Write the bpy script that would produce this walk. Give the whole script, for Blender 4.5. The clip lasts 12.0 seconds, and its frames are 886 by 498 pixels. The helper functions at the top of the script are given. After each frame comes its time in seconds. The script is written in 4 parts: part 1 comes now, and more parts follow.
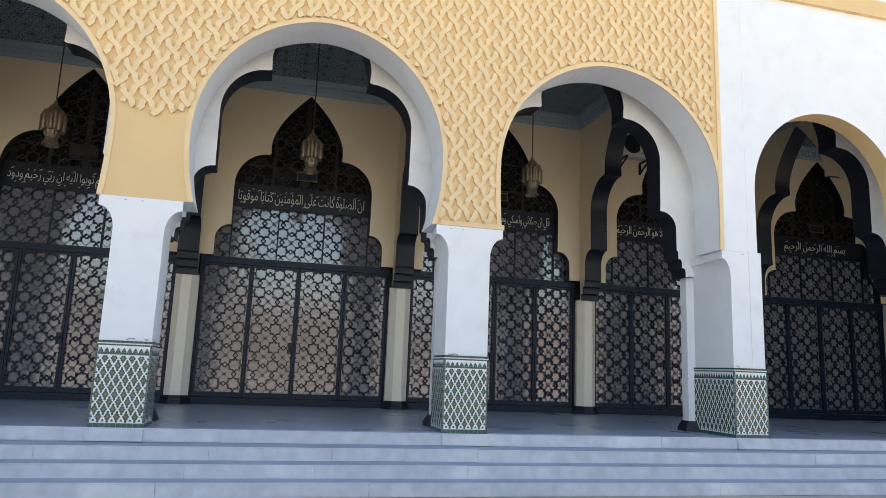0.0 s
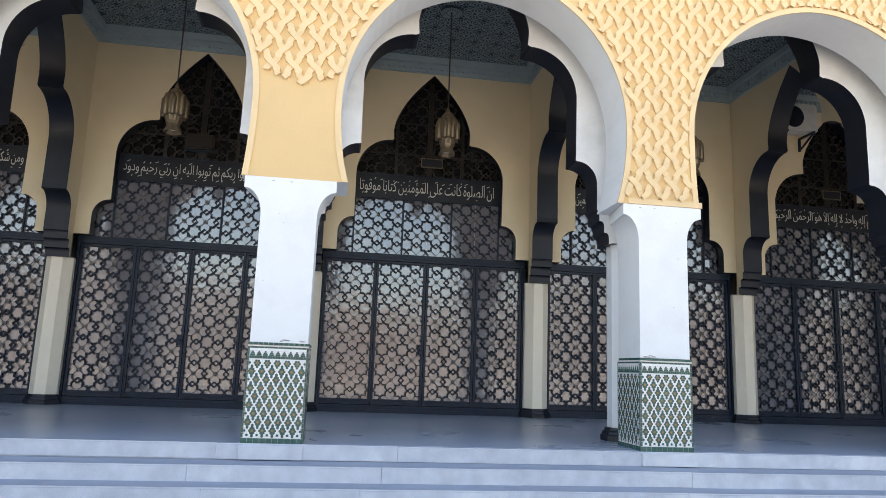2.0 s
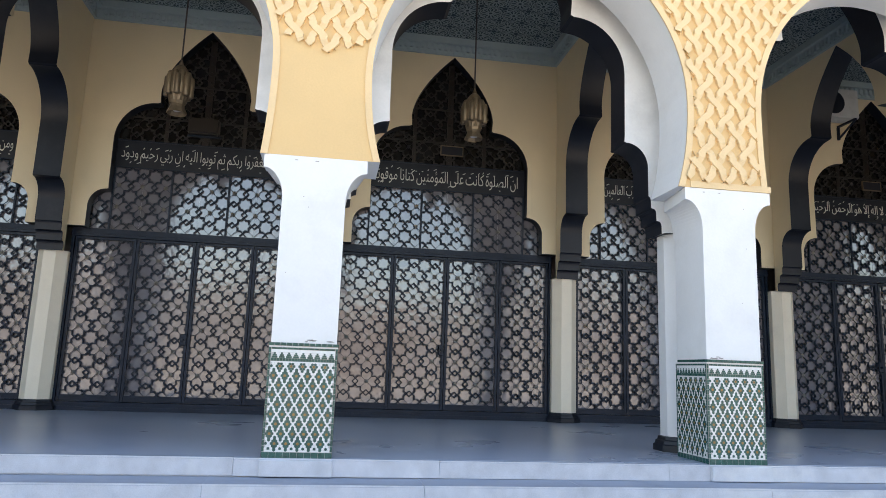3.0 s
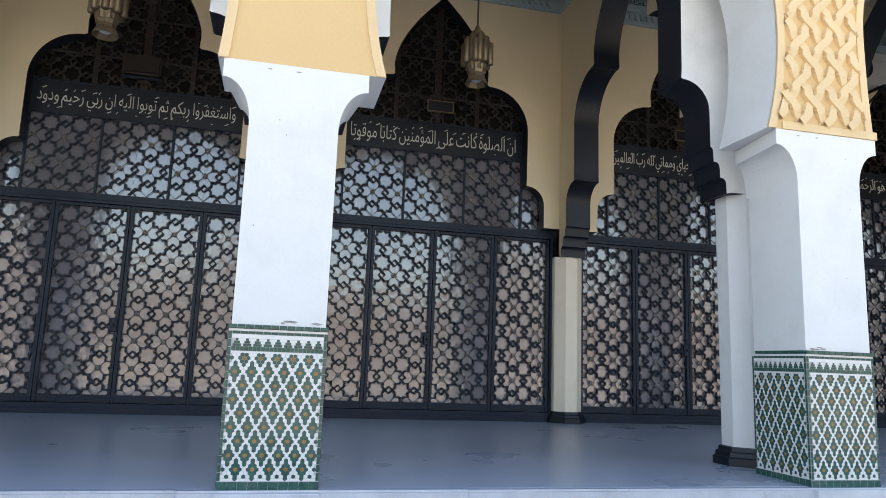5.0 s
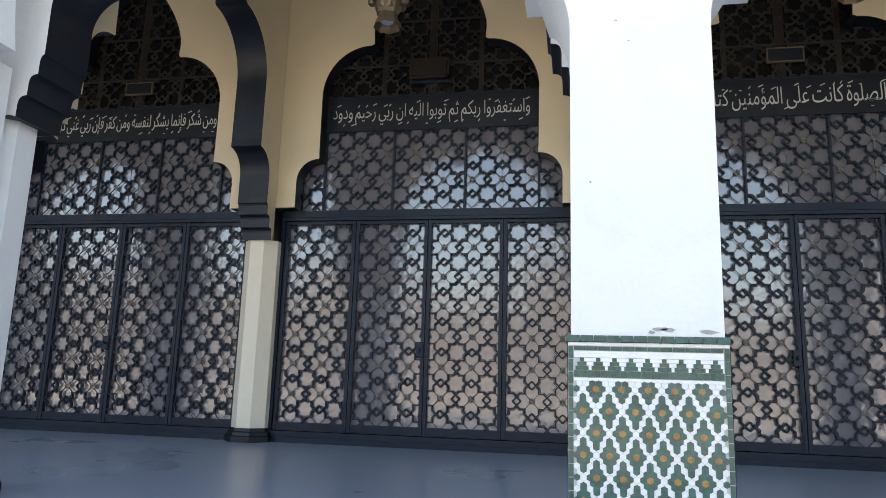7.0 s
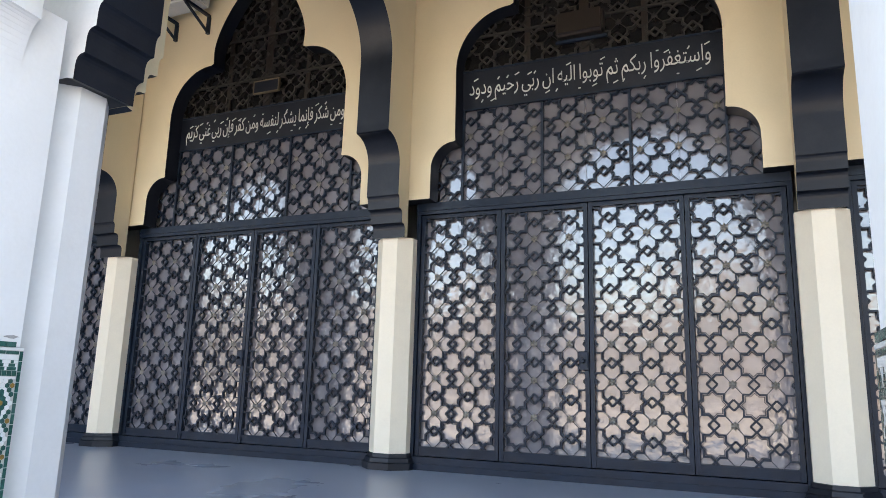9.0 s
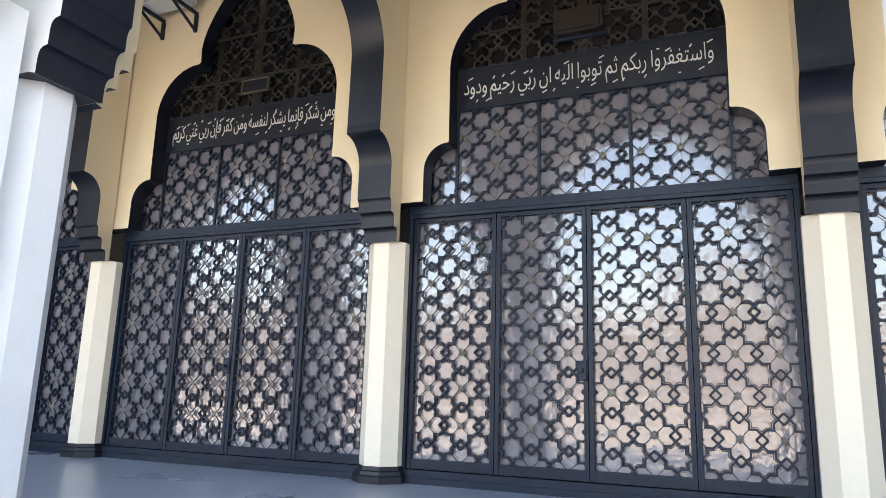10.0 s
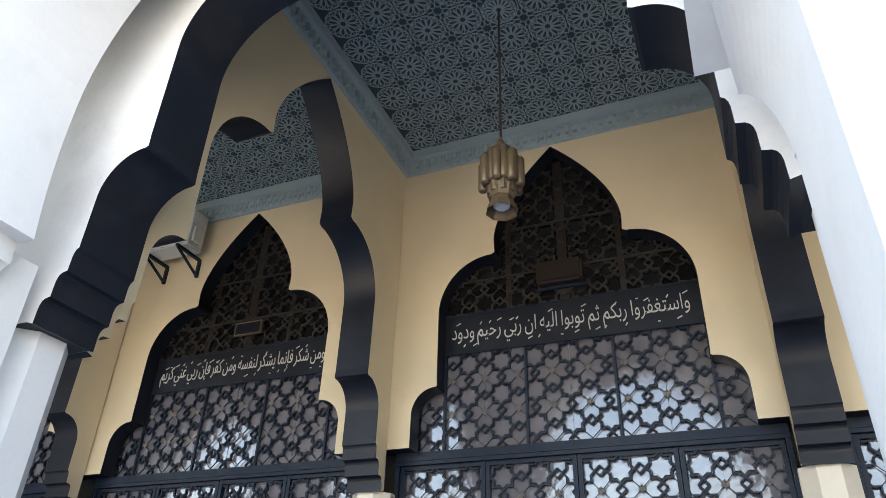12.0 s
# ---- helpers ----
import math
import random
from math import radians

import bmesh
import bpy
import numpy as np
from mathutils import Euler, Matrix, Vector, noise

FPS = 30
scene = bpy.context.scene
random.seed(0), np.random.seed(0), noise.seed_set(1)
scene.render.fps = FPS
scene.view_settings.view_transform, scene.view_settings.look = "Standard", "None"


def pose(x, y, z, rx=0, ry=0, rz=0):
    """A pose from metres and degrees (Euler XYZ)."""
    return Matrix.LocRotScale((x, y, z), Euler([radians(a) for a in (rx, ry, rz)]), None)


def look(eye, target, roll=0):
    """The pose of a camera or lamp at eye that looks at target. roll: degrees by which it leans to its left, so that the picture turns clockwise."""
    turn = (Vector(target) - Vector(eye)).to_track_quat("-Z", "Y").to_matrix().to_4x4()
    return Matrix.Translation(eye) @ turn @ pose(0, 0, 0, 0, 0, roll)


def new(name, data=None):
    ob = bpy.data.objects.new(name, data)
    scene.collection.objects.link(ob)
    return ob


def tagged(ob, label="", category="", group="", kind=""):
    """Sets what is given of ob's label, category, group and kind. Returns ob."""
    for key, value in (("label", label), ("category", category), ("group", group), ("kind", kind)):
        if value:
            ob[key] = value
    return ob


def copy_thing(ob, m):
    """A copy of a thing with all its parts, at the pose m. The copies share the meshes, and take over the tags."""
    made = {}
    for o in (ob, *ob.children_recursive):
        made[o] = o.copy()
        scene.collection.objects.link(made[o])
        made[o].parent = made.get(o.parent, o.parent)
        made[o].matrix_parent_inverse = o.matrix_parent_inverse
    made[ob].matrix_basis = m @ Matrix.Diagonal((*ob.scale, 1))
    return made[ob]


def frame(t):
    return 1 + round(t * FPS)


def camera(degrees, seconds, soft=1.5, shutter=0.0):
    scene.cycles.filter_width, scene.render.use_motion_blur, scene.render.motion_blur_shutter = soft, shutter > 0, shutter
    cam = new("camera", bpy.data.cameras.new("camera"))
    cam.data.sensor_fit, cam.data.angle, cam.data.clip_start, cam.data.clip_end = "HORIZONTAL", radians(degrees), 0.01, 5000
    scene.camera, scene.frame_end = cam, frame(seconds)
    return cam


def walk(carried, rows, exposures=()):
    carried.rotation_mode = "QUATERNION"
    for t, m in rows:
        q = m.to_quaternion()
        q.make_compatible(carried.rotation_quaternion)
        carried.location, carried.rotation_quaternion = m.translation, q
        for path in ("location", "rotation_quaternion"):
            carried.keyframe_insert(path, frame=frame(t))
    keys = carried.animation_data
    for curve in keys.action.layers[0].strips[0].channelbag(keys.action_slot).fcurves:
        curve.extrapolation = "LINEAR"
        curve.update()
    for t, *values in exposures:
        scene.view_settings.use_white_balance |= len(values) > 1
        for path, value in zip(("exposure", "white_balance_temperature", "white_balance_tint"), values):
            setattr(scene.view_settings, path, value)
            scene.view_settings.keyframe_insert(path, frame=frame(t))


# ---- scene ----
cam = camera(65.0, 12.0, soft=0.6)
PATH = [
    (0, (0.677, -0.06, 1.356), (1.149, 1.852, 1.704), 2.2),
    (0.5, (0.41, 0.333, 1.348), (0.934, 2.231, 1.699), 2.2),
    (1, (0.071, 0.709, 1.378), (0.358, 2.658, 1.72), 2.1),
    (1.5, (-0.147, 1.094, 1.349), (0.138, 3.043, 1.693), 2.1),
    (2, (-0.332, 1.515, 1.356), (-0.045, 3.464, 1.701), 2.1),
    (2.5, (-0.531, 1.92, 1.349), (-0.239, 3.867, 1.701), 2.1),
    (3, (-0.675, 2.408, 1.379), (-0.37, 4.354, 1.723), 2.0),
    (5, (-0.911, 4.248, 1.383), (-0.463, 6.17, 1.706), 2.1),
    (5.5, (-0.946, 4.674, 1.359), (-0.587, 6.615, 1.682), 2.1),
    (6, (-1.0, 5.088, 1.371), (-0.726, 7.043, 1.691), 2.3),
    (6.5, (-1.114, 5.529, 1.377), (-1.11, 7.501, 1.716), 1.8),
    (7, (-1.17, 5.912, 1.391), (-1.539, 7.843, 1.757), 1.7),
    (7.5, (-1.301, 6.286, 1.39), (-2.047, 8.101, 1.776), 1.4),
    (9.5, (-1.516, 7.405, 1.429), (-2.311, 9.197, 1.825), 1.6),
    (10, (-1.551, 7.468, 1.482), (-2.336, 9.263, 1.885), 1.6),
    (10.5, (-1.521, 7.444, 1.516), (-2.296, 9.221, 2.011), 1.6),
    (11, (-1.534, 7.427, 1.542), (-2.293, 9.19, 2.104), 1.6),
    (11.5, (-1.487, 7.434, 1.546), (-2.214, 9.097, 2.386), 1.9),
    (12, (-1.486, 7.412, 1.532), (-2.171, 8.984, 2.562), 2.0),
]
EXPOSURES = [(0, 1.65, 7750, 11), (2.5, 2.1, 7900, 11), (5, 2.05, 7850, 10), (6.5, 2.45, 7900, 10), (7.5, 2.05, 7900, 10), (9.5, 3.25, 8100, 13), (10.5, 3.3, 8100, 13), (11.5, 3.15, 8050, 11), (12, 2.9, 8050, 11)]
walk(cam, [(t, look(eye, target, roll)) for t, eye, target, roll in PATH], EXPOSURES)

# ---- light ----
SUN_ELEVATION, SUN_AZIMUTH = 47.0, 20.0      # degrees; azimuth from +y towards +x: the sun stands behind the building
sky = bpy.data.worlds.new("sky")
scene.world = sky
sky.use_nodes = True
sky_nodes = sky.node_tree.nodes
sky_tex = sky_nodes.new("ShaderNodeTexSky")
sky_tex.sky_type, sky_tex.sun_disc = "NISHITA", False
sky_tex.sun_elevation, sky_tex.sun_rotation = radians(SUN_ELEVATION), radians(SUN_AZIMUTH)
sky_tex.dust_density = 0.8
sky_nodes["Background"].inputs["Strength"].default_value = 0.15
sky.node_tree.links.new(sky_tex.outputs["Color"], sky_nodes["Background"].inputs["Color"])
sun = new("sun", bpy.data.lights.new("sun", "SUN"))
sun.data.energy, sun.data.angle, sun.data.color = 5.0, radians(0.5), (1.0, 0.94, 0.85)
el, az = radians(SUN_ELEVATION), radians(SUN_AZIMUTH)
sun.matrix_world = look((math.sin(az) * math.cos(el) * 60, math.cos(az) * math.cos(el) * 60, math.sin(el) * 60), (0, 0, 0))


# ---- materials ----
def material(name, colour, rough=0.6, metal=0.0, vary=0.08, scale=3.0, bump=0.0, bump_scale=60.0, dirt_or_sun=None, dirt_or_sun_amount=0.0, dirt_or_sun_scale=1.5, spec=0.5):
    """A painted or stony surface: colour with broad and fine variation, stains of a second colour (on the far walls,
    painted sunlit patches), and fine relief.
    """
    m = bpy.data.materials.new(name)
    m.use_nodes = True
    t = m.node_tree
    n, l = t.nodes, t.links
    b = n["Principled BSDF"]
    b.inputs["Metallic"].default_value = metal
    b.inputs["Specular IOR Level"].default_value = spec
    co = n.new("ShaderNodeNewGeometry")
    big = n.new("ShaderNodeTexNoise")
    big.inputs["Scale"].default_value, big.inputs["Detail"].default_value = scale, 6
    fine = n.new("ShaderNodeTexNoise")
    fine.inputs["Scale"].default_value, fine.inputs["Detail"].default_value = bump_scale, 4
    l.new(co.outputs["Position"], big.inputs["Vector"])
    l.new(co.outputs["Position"], fine.inputs["Vector"])
    rnd = n.new("ShaderNodeObjectInfo")
    add = n.new("ShaderNodeMath")
    add.operation = "MULTIPLY_ADD"
    l.new(fine.outputs["Fac"], add.inputs[0])
    add.inputs[1].default_value = 0.5
    l.new(big.outputs["Fac"], add.inputs[2])
    add2 = n.new("ShaderNodeMath")
    add2.operation = "MULTIPLY_ADD"
    l.new(rnd.outputs["Random"], add2.inputs[0])
    add2.inputs[1].default_value = 0.12
    l.new(add.outputs[0], add2.inputs[2])
    ramp = n.new("ShaderNodeMapRange")
    ramp.inputs["From Min"].default_value, ramp.inputs["From Max"].default_value = 0.45, 1.15
    ramp.inputs["To Min"].default_value, ramp.inputs["To Max"].default_value = 1.0 - vary, 1.0 + vary
    l.new(add2.outputs[0], ramp.inputs["Value"])
    mul = n.new("ShaderNodeMix")
    mul.data_type, mul.blend_type = "RGBA", "MULTIPLY"
    mul.inputs["Factor"].default_value = 1.0
    mul.inputs["A"].default_value = (*colour, 1)
    l.new(ramp.outputs["Result"], mul.inputs["B"])
    out = mul.outputs["Result"]
    if dirt_or_sun:
        st = n.new("ShaderNodeTexNoise")
        st.inputs["Scale"].default_value, st.inputs["Detail"].default_value, st.inputs["Roughness"].default_value = dirt_or_sun_scale, 8, 0.65
        l.new(co.outputs["Position"], st.inputs["Vector"])
        sr = n.new("ShaderNodeMapRange")
        sr.inputs["From Min"].default_value, sr.inputs["From Max"].default_value = 0.52, 0.75
        sr.inputs["To Max"].default_value = dirt_or_sun_amount
        l.new(st.outputs["Fac"], sr.inputs["Value"])
        mx = n.new("ShaderNodeMix")
        mx.data_type = "RGBA"
        l.new(sr.outputs["Result"], mx.inputs["Factor"])
        l.new(out, mx.inputs["A"])
        mx.inputs["B"].default_value = (*dirt_or_sun, 1)
        out = mx.outputs["Result"]
    l.new(out, b.inputs["Base Color"])
    rr = n.new("ShaderNodeMapRange")
    rr.inputs["To Min"].default_value, rr.inputs["To Max"].default_value = max(0.02, rough - 0.1), min(1, rough + 0.1)
    l.new(big.outputs["Fac"], rr.inputs["Value"])
    l.new(rr.outputs["Result"], b.inputs["Roughness"])
    if bump:
        bp = n.new("ShaderNodeBump")
        bp.inputs["Strength"].default_value, bp.inputs["Distance"].default_value = bump, 0.01
        l.new(fine.outputs["Fac"], bp.inputs["Height"])
        l.new(bp.outputs["Normal"], b.inputs["Normal"])
    return m


WHITE = material("white_paint", (0.80, 0.80, 0.79), 0.7, vary=0.04, bump=0.10, bump_scale=45, dirt_or_sun=(0.45, 0.43, 0.40), dirt_or_sun_amount=0.16, dirt_or_sun_scale=2.2)
CREAM = material("cream_paint", (0.74, 0.62, 0.42), 0.6, vary=0.05, bump=0.06, dirt_or_sun=(0.5, 0.42, 0.3), dirt_or_sun_amount=0.15)
PALE = material("ivory_paint", (0.88, 0.80, 0.65), 0.5, vary=0.05, bump=0.05, dirt_or_sun=(0.4, 0.36, 0.3), dirt_or_sun_amount=0.18, dirt_or_sun_scale=3)
YELLOW = material("yellow_paint", (0.74, 0.51, 0.25), 0.75, vary=0.07, scale=1.8, bump=0.12, bump_scale=50, dirt_or_sun=(0.62, 0.42, 0.2), dirt_or_sun_amount=0.25, dirt_or_sun_scale=1.8)
RIBBON = material("yellow_relief", (0.79, 0.58, 0.33), 0.75, vary=0.08, scale=4, bump=0.12, dirt_or_sun=(0.6, 0.42, 0.2), dirt_or_sun_amount=0.2)
STAINED = material("stained_white_paint", (0.78, 0.77, 0.75), 0.75, vary=0.06, bump=0.12, bump_scale=45, dirt_or_sun=(0.20, 0.19, 0.185), dirt_or_sun_amount=0.28, dirt_or_sun_scale=1.1)
BLACK = material("black_paint", (0.010, 0.013, 0.021), 0.42, vary=0.3, bump=0.05, spec=0.35, dirt_or_sun=(0.04, 0.042, 0.05), dirt_or_sun_amount=0.4, dirt_or_sun_scale=2.5)
METAL = material("dark_metal", (0.010, 0.019, 0.036), 0.4, vary=0.3, scale=5, bump=0.04, spec=0.25, dirt_or_sun=(0.04, 0.038, 0.036), dirt_or_sun_amount=0.3, dirt_or_sun_scale=6)
BOSS = material("boss_metal", (0.20, 0.185, 0.16), 0.45, metal=0.2, vary=0.25)
DUSTY = material("dusty_metal", (0.021, 0.019, 0.017), 0.6, vary=0.35, scale=4, bump=0.04, dirt_or_sun=(0.07, 0.057, 0.045), dirt_or_sun_amount=0.5, dirt_or_sun_scale=1.6)
LETTER = material("white_letter", (0.66, 0.65, 0.60), 0.5, vary=0.04)
FLOOR = material("grey_blue_floor", (0.335, 0.38, 0.47), 0.30, vary=0.08, scale=0.9, bump=0.01)
STONE = material("step_stone", (0.53, 0.545, 0.58), 0.6, vary=0.2, scale=6, bump=0.2, bump_scale=120, dirt_or_sun=(0.80, 0.80, 0.78), dirt_or_sun_amount=0.9, dirt_or_sun_scale=0.9)
# Blue sky light on the shaded treads, put into the colour of their tops.
TREAD = material("tread_sky_tint", (0.29, 0.33, 0.41), 0.45, vary=0.15, scale=3, bump=0.08, dirt_or_sun=(0.12, 0.13, 0.16), dirt_or_sun_amount=0.5)
PAVING = material("plaza_paving", (0.40, 0.37, 0.335), 0.8, vary=0.18, scale=0.6, bump=0.2, dirt_or_sun=(0.2, 0.19, 0.17), dirt_or_sun_amount=0.5, dirt_or_sun_scale=0.4)
GREEN = material("green_tile", (0.022, 0.092, 0.078), 0.18, vary=0.5, scale=30, dirt_or_sun=(0.13, 0.18, 0.155), dirt_or_sun_amount=0.55, dirt_or_sun_scale=7)
WHITE_TILE = material("white_tile", (0.78, 0.79, 0.77), 0.2, vary=0.08, scale=20)
OCHRE = material("ochre_tile", (0.28, 0.165, 0.05), 0.2, vary=0.4, scale=30)
GROUT = material("grout", (0.50, 0.50, 0.47), 0.8, vary=0.1)
CEILING = material("ceiling_ground", (0.035, 0.066, 0.080), 0.7, vary=0.12, scale=3)
PLASTER = material("ceiling_plaster", (0.37, 0.46, 0.48), 0.7, vary=0.06, bump=0.05)
BRASS = material("aged_brass", (0.23, 0.175, 0.115), 0.45, metal=0.5, vary=0.2, scale=12, dirt_or_sun=(0.16, 0.11, 0.07), dirt_or_sun_amount=0.6, dirt_or_sun_scale=14)
LAMP_GLASS = material("lamp_glass", (0.80, 0.80, 0.78), 0.15, vary=0.03)
UNIT = material("unit_enamel", (0.62, 0.62, 0.60), 0.4, vary=0.06, dirt_or_sun=(0.3, 0.28, 0.25), dirt_or_sun_amount=0.4, dirt_or_sun_scale=5)
CABLE = material("dark_rod", (0.06, 0.05, 0.045), 0.5, vary=0.1)
# Shaded wall colours with sunlit patches painted in, for the panes to mirror.
HOUSE = material("far_wall_sun_shade", (0.155, 0.15, 0.16), 0.8, vary=0.35, scale=0.6, dirt_or_sun=(0.80, 0.70, 0.58), dirt_or_sun_amount=1.0, dirt_or_sun_scale=0.75)
HOUSE_RED = material("far_red_wall_sun_shade", (0.175, 0.15, 0.145), 0.8, vary=0.35, scale=0.6, dirt_or_sun=(0.78, 0.60, 0.46), dirt_or_sun_amount=1.0, dirt_or_sun_scale=0.8)
HOUSE_DARK = material("far_shaded_front", (0.06, 0.065, 0.06), 0.8, vary=0.4, scale=0.7, dirt_or_sun=(0.16, 0.13, 0.11), dirt_or_sun_amount=0.7, dirt_or_sun_scale=0.4)
def door_glass(name, bump, bump_scale):
    m = material(name, (0.185, 0.177, 0.198), 0.05, vary=0.22, scale=1.2, bump=bump, bump_scale=bump_scale, spec=1.0, dirt_or_sun=(0.27, 0.255, 0.275), dirt_or_sun_amount=0.5, dirt_or_sun_scale=0.9)
    m.node_tree.nodes["Principled BSDF"].inputs["IOR"].default_value = 1.62
    return m


GLASS = door_glass("door_glass", 0.22, 6.0)
FOILED = door_glass("foil_covered_glass", 0.42, 9.0)
BROWN = material("brown_enamel", (0.022, 0.015, 0.011), 0.4, vary=0.3, scale=5)
# Near-black colour stands in for the unlit void behind the lunettes.
DARK_GLASS = material("lunette_void_glass", (0.012, 0.011, 0.011), 0.15, vary=0.4, scale=2, dirt_or_sun=(0.03, 0.027, 0.025), dirt_or_sun_amount=0.5, dirt_or_sun_scale=2)

# ---- plan ----
BAY, X0, YF, YB = 4.1, -0.860, 9.79, 13.89   # bay width, axis of the first pier, axes of the two column rows
Z_FLOOR, Z_COL, Z_SPRING, Z_CEIL = 0.60, 2.99, 3.40, 7.11
FRONT = -0.03                                # the front row of columns stands a little aside of the back row
WALL = 0.40
AXES = range(-3, 5)


def axis(k):
    return X0 + BAY * k


def part(name, bm, mats, parent=None, label="", smooth=False):
    """Links a bmesh as one mesh object, under parent if there is one."""
    me = bpy.data.meshes.new(name)
    bm.to_mesh(me)
    bm.free()
    for m in mats if isinstance(mats, (list, tuple)) else [mats]:
        me.materials.append(m)
    if smooth:
        for p in me.polygons:
            p.use_smooth = True
    ob = new(name, me)
    if parent:
        ob.parent = parent
    return tagged(ob, label)


def thing(name, x, y, z, label, category, group="", kind=""):
    return tagged(placed(new(name), x, y, z), label, category, group, kind)


def placed(ob, x, y, z, rz=0):
    ob.matrix_basis = pose(x, y, z, 0, 0, rz)
    return ob


def structure(ob, label, category):
    return tagged(ob, label, category, kind="structure")


def box(bm, x0, x1, y0, y1, z0, z1, mat=0):
    v = [bm.verts.new(c) for c in ((x0, y0, z0), (x1, y0, z0), (x1, y1, z0), (x0, y1, z0), (x0, y0, z1), (x1, y0, z1), (x1, y1, z1), (x0, y1, z1))]
    for f in ((0, 3, 2, 1), (4, 5, 6, 7), (0, 1, 5, 4), (1, 2, 6, 5), (2, 3, 7, 6), (3, 0, 4, 7)):
        bm.faces.new([v[i] for i in f]).material_index = mat
    return bm


def bevelled(bm, width=0.008, segments=1):
    bmesh.ops.bevel(bm, geom=[e for e in bm.edges], offset=width, segments=segments, affect="EDGES")
    return bm


def slab(bm, outline, place, d0, d1, sides=None, front=0, back=0):
    """A flat outline (u, w) given thickness from d0 to d1; place(u, w, d) gives the point. sides: material of each edge."""
    a = [bm.verts.new(place(u, w, d0)) for u, w in outline]
    b = [bm.verts.new(place(u, w, d1)) for u, w in outline]
    bm.faces.new(a).material_index = front
    bm.faces.new(b[::-1]).material_index = back
    n = len(outline)
    for i in range(n):
        j = (i + 1) % n
        bm.faces.new((a[j], a[i], b[i], b[j])).material_index = sides[i] if sides else 0
    return bm


def finished(bm):
    bmesh.ops.recalc_face_normals(bm, faces=bm.faces)
    return bm


def lathe(bm, profile, sides=8, turn=0.0, mat=0, lobes=0, depth=0.0):
    """A turned solid: rings of (radius, z); lobes flute it."""
    rings = []
    for r, z in profile:
        ring = []
        for i in range(sides):
            a = turn + 2 * math.pi * i / sides
            q = r * (1 + depth * abs(math.cos(lobes * a / 2)) - depth) if lobes else r
            ring.append(bm.verts.new((q * math.cos(a), q * math.sin(a), z)))
        rings.append(ring)
    for lo, hi in zip(rings, rings[1:]):
        for i in range(sides):
            j = (i + 1) % sides
            bm.faces.new((lo[i], lo[j], hi[j], hi[i])).material_index = mat
    bm.faces.new(rings[0][::-1]).material_index = mat
    bm.faces.new(rings[-1]).material_index = mat
    return bm


# ---- the arch of three lobes, shared by the back wall, the cross arches and the inner front arches ----
def lobed_half():
    """Right half of the outline from the apex down to the springing, as (distance from the axis, height)."""
    pts = [(0.0, 6.80)]
    for i in range(1, 41):                        # pointed top lobe
        h = 1 - i / 40
        pts.append((0.71 * (1 - h ** 1.7), 5.66 + 1.14 * h))
    pts += [(0.70, 5.50)]
    for i in range(41):                           # middle lobe
        a = math.radians(90 - 90 * i / 40)
        pts.append((0.74 + 0.61 * math.cos(a), 4.83 + 0.65 * math.sin(a)))
    pts += [(1.345, 4.10), (1.34, 4.02)]
    for i in range(25):                           # small lobe
        a = math.radians(90 - 90 * i / 24)
        pts.append((1.36 + 0.26 * math.cos(a), 3.73 + 0.28 * math.sin(a)))
    return pts


def corbels(end=1.86):
    """Three small rounded steps from the springing down to the column."""
    pts, x, z = [(1.62, Z_SPRING)], 1.62, Z_SPRING
    for i in range(3):
        pts += [(x + 0.004, z - 0.003), (x + 0.016, z - 0.012), (x + 0.024, z - 0.03), (x + 0.028, z - 0.055), (x + 0.029, z - 0.137)]
        z -= 0.143
        x += (end - 1.62) / 3 - 0.005
        pts.append((x, z))
    pts[-1] = (end, Z_COL)
    return pts


def arch_outline(half, reach, top):
    """Closed outline of a wall over an opening with the given half; and which of its edges belong to the opening."""
    left = [(-u, w) for u, w in half[::-1]]
    chain = left + half[1:]
    end = half[-1][1]
    outline = [(-reach, top), (-reach, end)] + chain + [(reach, end), (reach, top)]
    dark = [False, True] + [True] * (len(chain) - 1) + [True, False, False]
    if half[-1][0] >= reach - 0.001:
        outline = [(-reach, top)] + chain + [(reach, top)]
        dark = [False] + [True] * (len(chain) - 1) + [False, False]
    return outline, dark


LOBED = lobed_half()
SPRUNG = LOBED + corbels()

# back wall over the doors
for k in list(AXES)[:-1]:
    c = axis(k) + BAY / 2
    outline, dark = arch_outline(LOBED + [(1.62, Z_SPRING)], BAY / 2, 7.6)
    bm = slab(bmesh.new(), outline, lambda u, w, d: (c + u, d, w), 13.72, 13.93, [1 if s else 0 for s in dark])
    structure(part("wall_back", finished(bm), [CREAM, BLACK]), "cream painted wall with a three-lobed arched opening edged in black", "wall")

# inner front arches, white outside, cream inside, black underneath
for k in list(AXES)[:-1]:
    c = axis(k) + BAY / 2 + FRONT
    outline, dark = arch_outline(LOBED + corbels(1.82), BAY / 2, 7.6)
    bm = slab(bmesh.new(), outline, lambda u, w, d: (c + u, d, w), YF - WALL / 2, YF + WALL / 2, [2 if s else 0 for s in dark], 0, 1)
    structure(part("wall_inner_arch", finished(bm), [STAINED, CREAM, BLACK]), "white lobed arch with a black painted underside", "arch")

